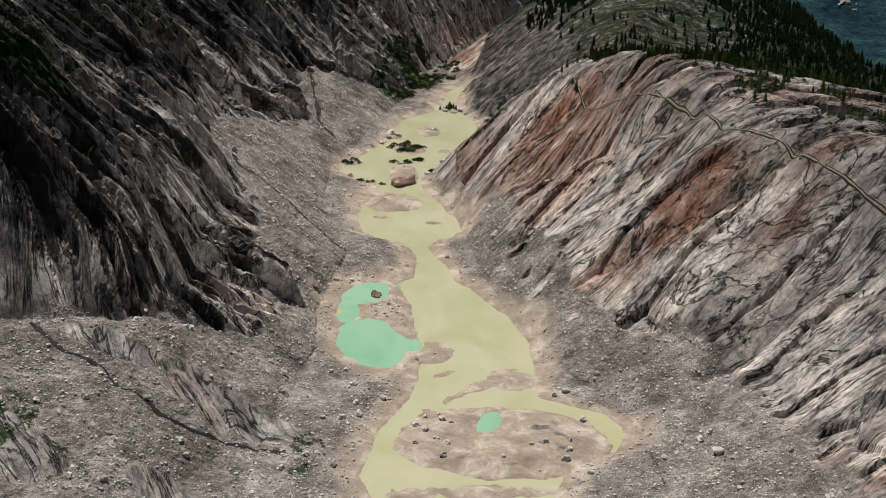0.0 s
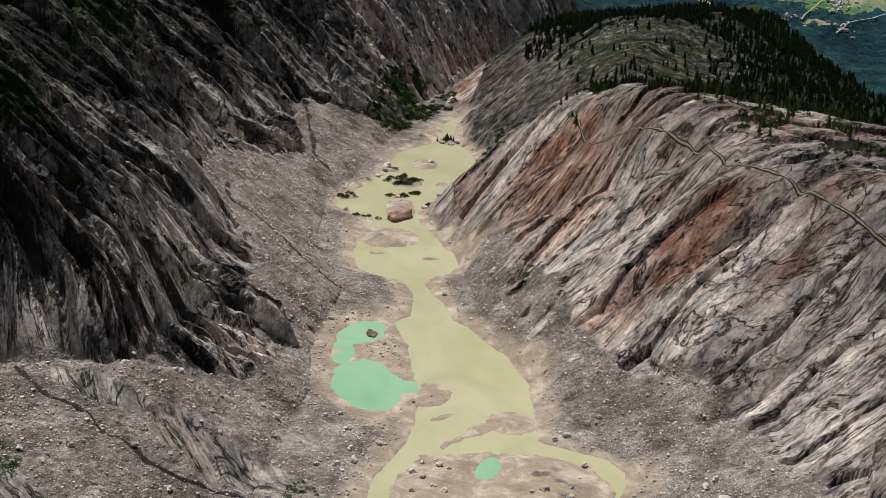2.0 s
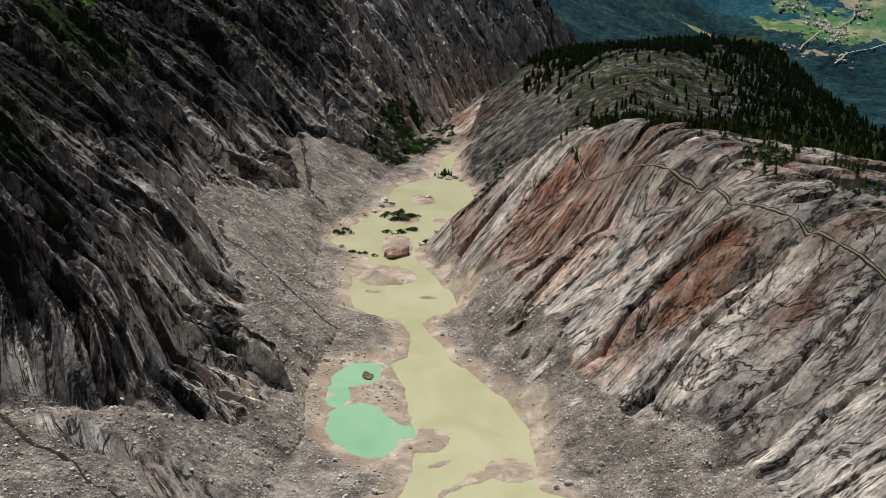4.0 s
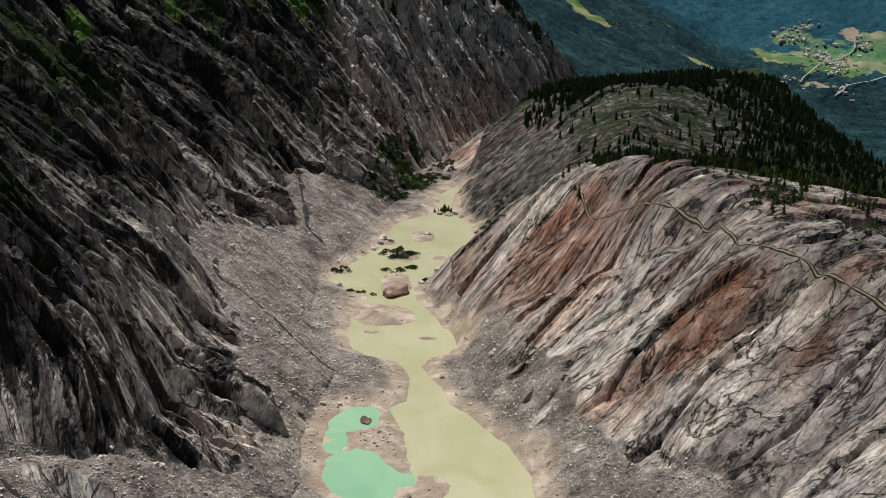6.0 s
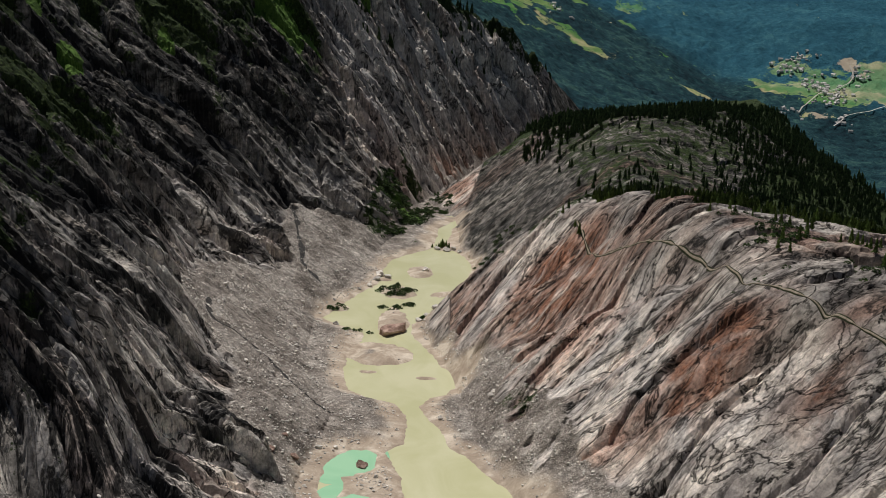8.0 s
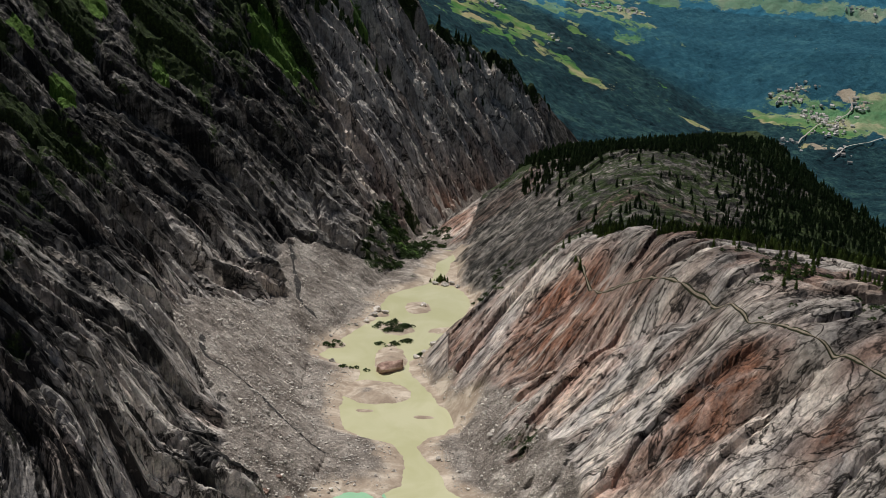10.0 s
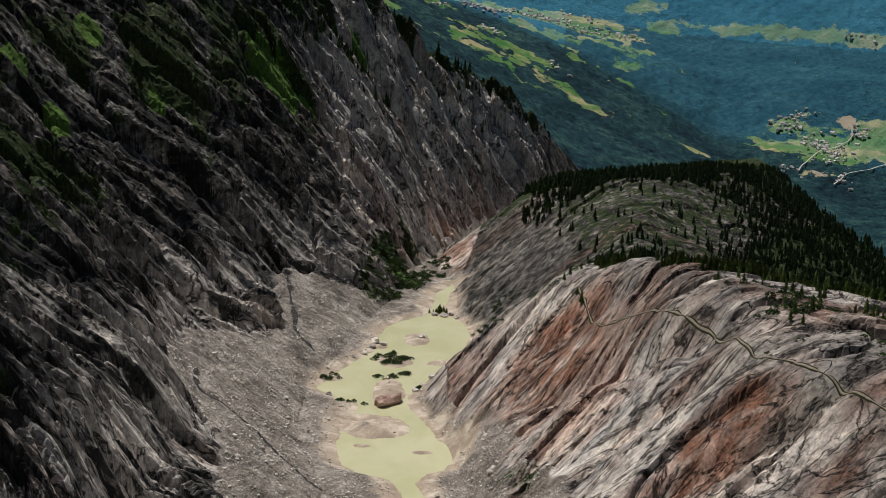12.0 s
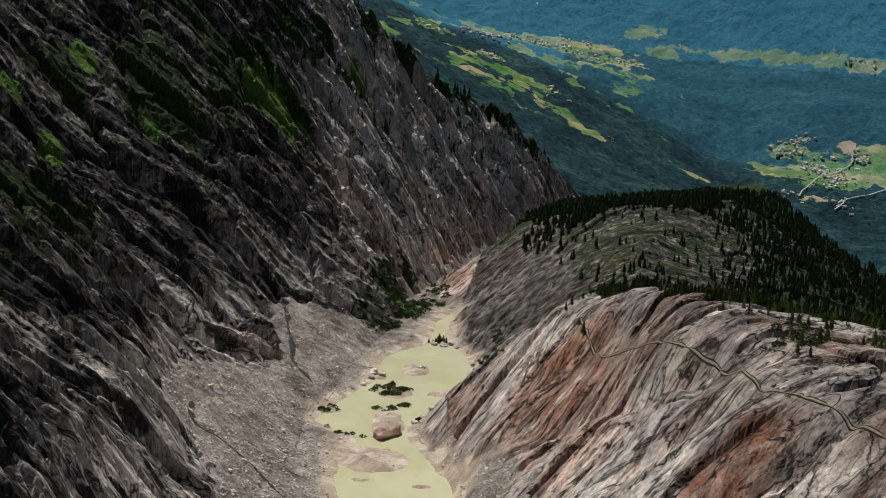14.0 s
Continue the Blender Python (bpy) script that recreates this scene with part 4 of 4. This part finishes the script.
shrubs(-12, 1022, 12, 13, 26, 3.5, 6.5, "dense dark green shrub on the lake island")
shrubs(-17, 984, 7, 6, 9, 3, 5.5, "dark green shrub behind the red rock")
shrubs(-5, 992, 4, 5, 6, 3, 5, "dark green shrub on the island")
shrubs(-49, 978, 6, 6, 9, 3, 5, "dark green shrub at the lake's edge")
shrubs(-33, 930, 9, 5, 9, 2.5, 4.5, "dark green shrub on the scree bank")
shrubs(8, 962, 5, 4, 6, 3, 5, "dark green shrub beside the narrows")
shrubs(45, 960, 6, 16, 12, 3, 5, "dark green shrub in the rock gully")
shrubs(62, 1104, 9, 12, 10, 3.5, 6, "dark green shrub on the rock slope")
shrubs(42, 1075, 3, 22, 9, 2.5, 4, "dark green shrub at the lake's edge")
shrubs(165, 800, 26, 18, 16, 2.2, 4, "low dark green shrub on the ridge top")
shrubs(168, 752, 19, 13, 36, 3.4, 6, "dense dark green shrub on the ridge top")
shrubs(200, 690, 20, 28, 36, 2.8, 5.2, "low dark green shrub on the ridge top")
shrubs(150, 712, 16, 9, 10, 1.6, 3, "low green shrub beside the trail")
shrubs(-43, 545, 10, 16, 16, 1.4, 2.6, "low mossy green shrub on the bank")
shrubs(52, 768, 9, 8, 8, 1.4, 2.6, "low green shrub on the stony slope")

# alder thicket in the gorge: centre, half sizes, count, least and greatest size
thicket = []
for ax, ay, wx, wy, count, low, high in ((-12, 1240, 22, 45, 70, 5, 10), (-30, 1160, 12, 22, 30, 3.5, 6.5), (-24, 1196, 15, 40, 60, 4, 8), (12, 1300, 14, 46, 34, 4, 8)):
    a, q = rng.random(count) * 6.28, np.sqrt(rng.random(count))
    xs, ys = ax + np.cos(a) * q * wx, ay + np.sin(a) * q * wy
    zs = height_at(xs, ys)
    size = rng.uniform(low, high, count)
    thicket += list(zip(xs, ys, np.where(ys < 1240, np.maximum(zs, 0), zs) - size * 0.03, size, rng.random(count) * 6.28, rng.uniform(0.7, 1.1, count)))
scatter_mesh("alder_thicket", [shrub_shape(20 + k) for k in range(5)], thicket, LEAVES, "dense green alder thicket on the gorge slope", "shrubs")

# the little stand of conifers on the outlet islet
for k in range(15):
    x, y, tall = 18 + rng.normal() * 3.0, 1140 + rng.normal() * 2.6, rng.uniform(2.6, 6)
    ob = copy_thing(models[k % 5], Matrix())
    ob.matrix_basis = Matrix.Translation((x, y, max(float(height_at(x, y)[0]), 0) - 0.1)) @ Matrix.Diagonal((tall * 1.5, tall * 1.5, tall, 1))
    tagged(ob, "small dark conifer on the outlet islet", "tree", group="conifers on the islet")


# ---- trail and rivulets: ribbons laid on the ground ----
def ribbon(name, points, width, mat, label, category, lift=0.4, wiggle=1.5):
    pts = []
    for (x0, y0), (x1, y1) in zip(points, points[1:]):
        n_ = max(2, int(math.hypot(x1 - x0, y1 - y0) / 1.5))
        pts += [(x0 + (x1 - x0) * k / n_, y0 + (y1 - y0) * k / n_) for k in range(n_)]
    p = np.array(pts)
    ker = np.ones(9) / 9
    p[4:-4] = np.stack([np.convolve(p[:, k], ker, "valid") for k in (0, 1)], 1)
    p += wiggle * np.stack([vnoise(np.arange(len(p)) / 7.0, np.zeros(len(p)), 131), vnoise(np.arange(len(p)) / 7.0, np.zeros(len(p)) + 5, 133)], 1)
    d = np.gradient(p, axis=0)
    d /= np.linalg.norm(d, axis=1)[:, None] + 1e-9
    side = np.stack([-d[:, 1], d[:, 0]], 1)
    w = width * (0.75 + 0.5 * vnoise(np.arange(len(p)) / 4.0, np.zeros(len(p)), 137))
    rows = []
    for u in (-0.5, -0.25, 0, 0.25, 0.5):
        q = p + side * (w * u)[:, None]
        rows.append(np.stack([q[:, 0], q[:, 1], height_at(q[:, 0], q[:, 1]) + lift * (1 - 1.4 * abs(u))], 1))
    g = np.stack(rows, 1)
    tagged(new(name, sheet(name, g[..., 0], g[..., 1], g[..., 2], mat)), label, category, kind="structure")


ribbon("verge", TRAIL, 1.5, HEATHER, "dark green heath verge beside the footpath", "verge", 0.3, 0.35)
ribbon("trail", TRAIL, 0.8, EARTH,
       "narrow trodden footpath along the ridge", "path", 0.45, 0.35)
ribbon("rivulet", [(-92, 1110), (-87, 1085), (-80, 1055), (-73, 1014), (-60, 1003)], 4.2, STREAM, "dark wet rivulet bed down the scree", "stream")
ribbon("rivulet", [(-112, 850), (-105, 818), (-87, 822), (-60, 800), (-39, 787)], 3.2, STREAM, "dark wet rivulet bed down the scree", "stream")
ribbon("rivulet", [(-160, 580), (-143, 567), (-122, 554), (-115, 546), (-97, 541), (-73, 545), (-50, 540)], 2.6, STREAM, "dark wet rivulet bed across the shelf", "stream")


# ---- far villages, road and cable ----
def far_ground(az, r):
    """A place on the far valley's surface, from compass degrees and range."""
    el = np.interp(r, [q for q, _ in FAR], [np.interp(az, FAR_AZ, e) for _, e in FAR])
    x, y = r * math.sin(radians(az)), 60 + r * math.cos(radians(az))
    z = 275 + r * math.tan(radians(el)) + 14 * float(fbm(np.array([x / 240]), np.array([y / 240]), 81, 4)[0])
    return x, y, z


WALLS = plain("house_wall", [(0.35, (0.74, 0.72, 0.68)), (0.65, (0.88, 0.87, 0.84))], 0.2, per_object=0.3)
ROOF = plain("roof_slate", [(0.35, (0.26, 0.25, 0.25)), (0.65, (0.52, 0.49, 0.47))], 0.3, per_object=0.4)
PALE = plain("pale_road", [(0.35, (0.42, 0.39, 0.35)), (0.65, (0.55, 0.52, 0.47))], 0.1)
STEEL = plain("steel_cable", [(0.35, (0.30, 0.31, 0.33)), (0.65, (0.42, 0.43, 0.45))], 0.5, rough=0.5)
body_v = np.array([(x, y, z) for z in (-3.0, 5.0) for x, y in ((-5, -6), (5, -6), (5, 6), (-5, 6))] + [(0, -6, 8.6), (0, 6, 8.6)], float)
body_f = [(0, 1, 5, 4), (2, 3, 7, 6), (1, 2, 6, 5), (3, 0, 4, 7), (4, 5, 8), (6, 7, 9), (0, 3, 2, 1)]
roof_v = np.array([(-6.2, -7, 4.2), (0, -7, 9.0), (6.2, -7, 4.2), (-6.2, 7, 4.2), (0, 7, 9.0), (6.2, 7, 4.2), (-6.2, -7, 4.8), (0, -7, 9.7), (6.2, -7, 4.8), (-6.2, 7, 4.8), (0, 7, 9.7), (6.2, 7, 4.8)], float)
roof_f = [(6, 7, 10, 9), (7, 8, 11, 10), (0, 3, 4, 1), (1, 4, 5, 2), (0, 1, 7, 6), (1, 2, 8, 7), (3, 9, 10, 4), (4, 10, 11, 5), (0, 6, 9, 3), (2, 5, 11, 8)]
house = new("house")
part("wall", raw_mesh("wall", body_v, body_f, WALLS), house, "pale plastered walls")
part("roof", raw_mesh("roof", roof_v, roof_f, ROOF), house)
tagged(house, "small pale alpine house with a dark pitched roof", "house", group="houses of the far villages")
VILLAGES = [(13.3, 3955, 0.5, 45, 26), (14.5, 3840, 0.6, 60, 52), (15.1, 3735, 0.6, 70, 44), (13.8, 4010, 0.4, 30, 14), (15.9, 3945, 0.4, 30, 16), (13.5, 3560, 0.5, 60, 12), (15.5, 3520, 0.5, 40, 10),
            (-0.1, 4030, 0.7, 40, 22), (1.8, 4190, 0.9, 50, 44), (3.9, 4480, 1.1, 50, 66), (6.4, 4440, 1.2, 40, 40), (2.3, 3880, 0.5, 40, 14), (15.8, 4650, 1.0, 30, 16), (5.5, 4570, 0.8, 40, 14), (4.5, 3700, 0.8, 60, 8)]
first = True
for az, r, wa, wr, count in VILLAGES:
    for k in range(count):
        x, y, z = far_ground(az + rng.normal() * wa * 0.6, min(r + rng.normal() * wr * 0.6, 4850))
        size = rng.uniform(0.32, 0.66)
        ob = house if first else copy_thing(house, Matrix())
        ob.matrix_basis = Matrix.Translation((x, y, z + 2)) @ Matrix.Rotation(rng.random() * 6.28, 4, "Z") @ Matrix.Diagonal((size, size * rng.uniform(0.8, 1.6), size, 1))
        first = False


def far_ribbon(name, stops, width, label):
    pts = []
    for (a0, r0), (a1, r1) in zip(stops, stops[1:]):
        pts += [far_ground(a0 + (a1 - a0) * k / 12, r0 + (r1 - r0) * k / 12) for k in range(12)]
    p = np.array(pts)
    d = np.gradient(p[:, :2], axis=0)
    d /= np.linalg.norm(d, axis=1)[:, None]
    side = np.stack([-d[:, 1], d[:, 0]], 1) * width / 2
    g = np.stack([np.concatenate([p[:, :2] + side * s, p[:, 2:] + 6], 1) for s in (-1, 1)], 1)
    tagged(new(name, sheet(name, g[..., 0], g[..., 1], g[..., 2], PALE)), label, "road", kind="structure")


far_ribbon("road", [(13.9, 3560), (14.0, 3600), (14.3, 3690), (14.6, 3758), (15.2, 3830), (15.5, 3886), (15.7, 3940), (15.5, 3985)], 3.2, "pale winding road through the far village")
far_ribbon("road", [(15.2, 3500), (15.6, 3580), (16.4, 3640), (17.2, 3760)], 2.6, "pale road beside the far village")

wire = bpy.data.curves.new("cable", "CURVE")
wire.dimensions, wire.bevel_depth, wire.bevel_resolution = "3D", 0.42, 1
line = wire.splines.new("POLY")
line.points.add(24)
a, b = Vector((195, 2075, -41)), Vector((240, 1726, -16))
for k, p in enumerate(line.points):
    u = k / 24
    q = a.lerp(b, u)
    p.co = (q.x, q.y, q.z - 26 * u * (1 - u) * 0.5, 1)
wire.materials.append(STEEL)
tagged(new("cable", wire), "thin grey steel cable strung from the mountain spur", "cable")
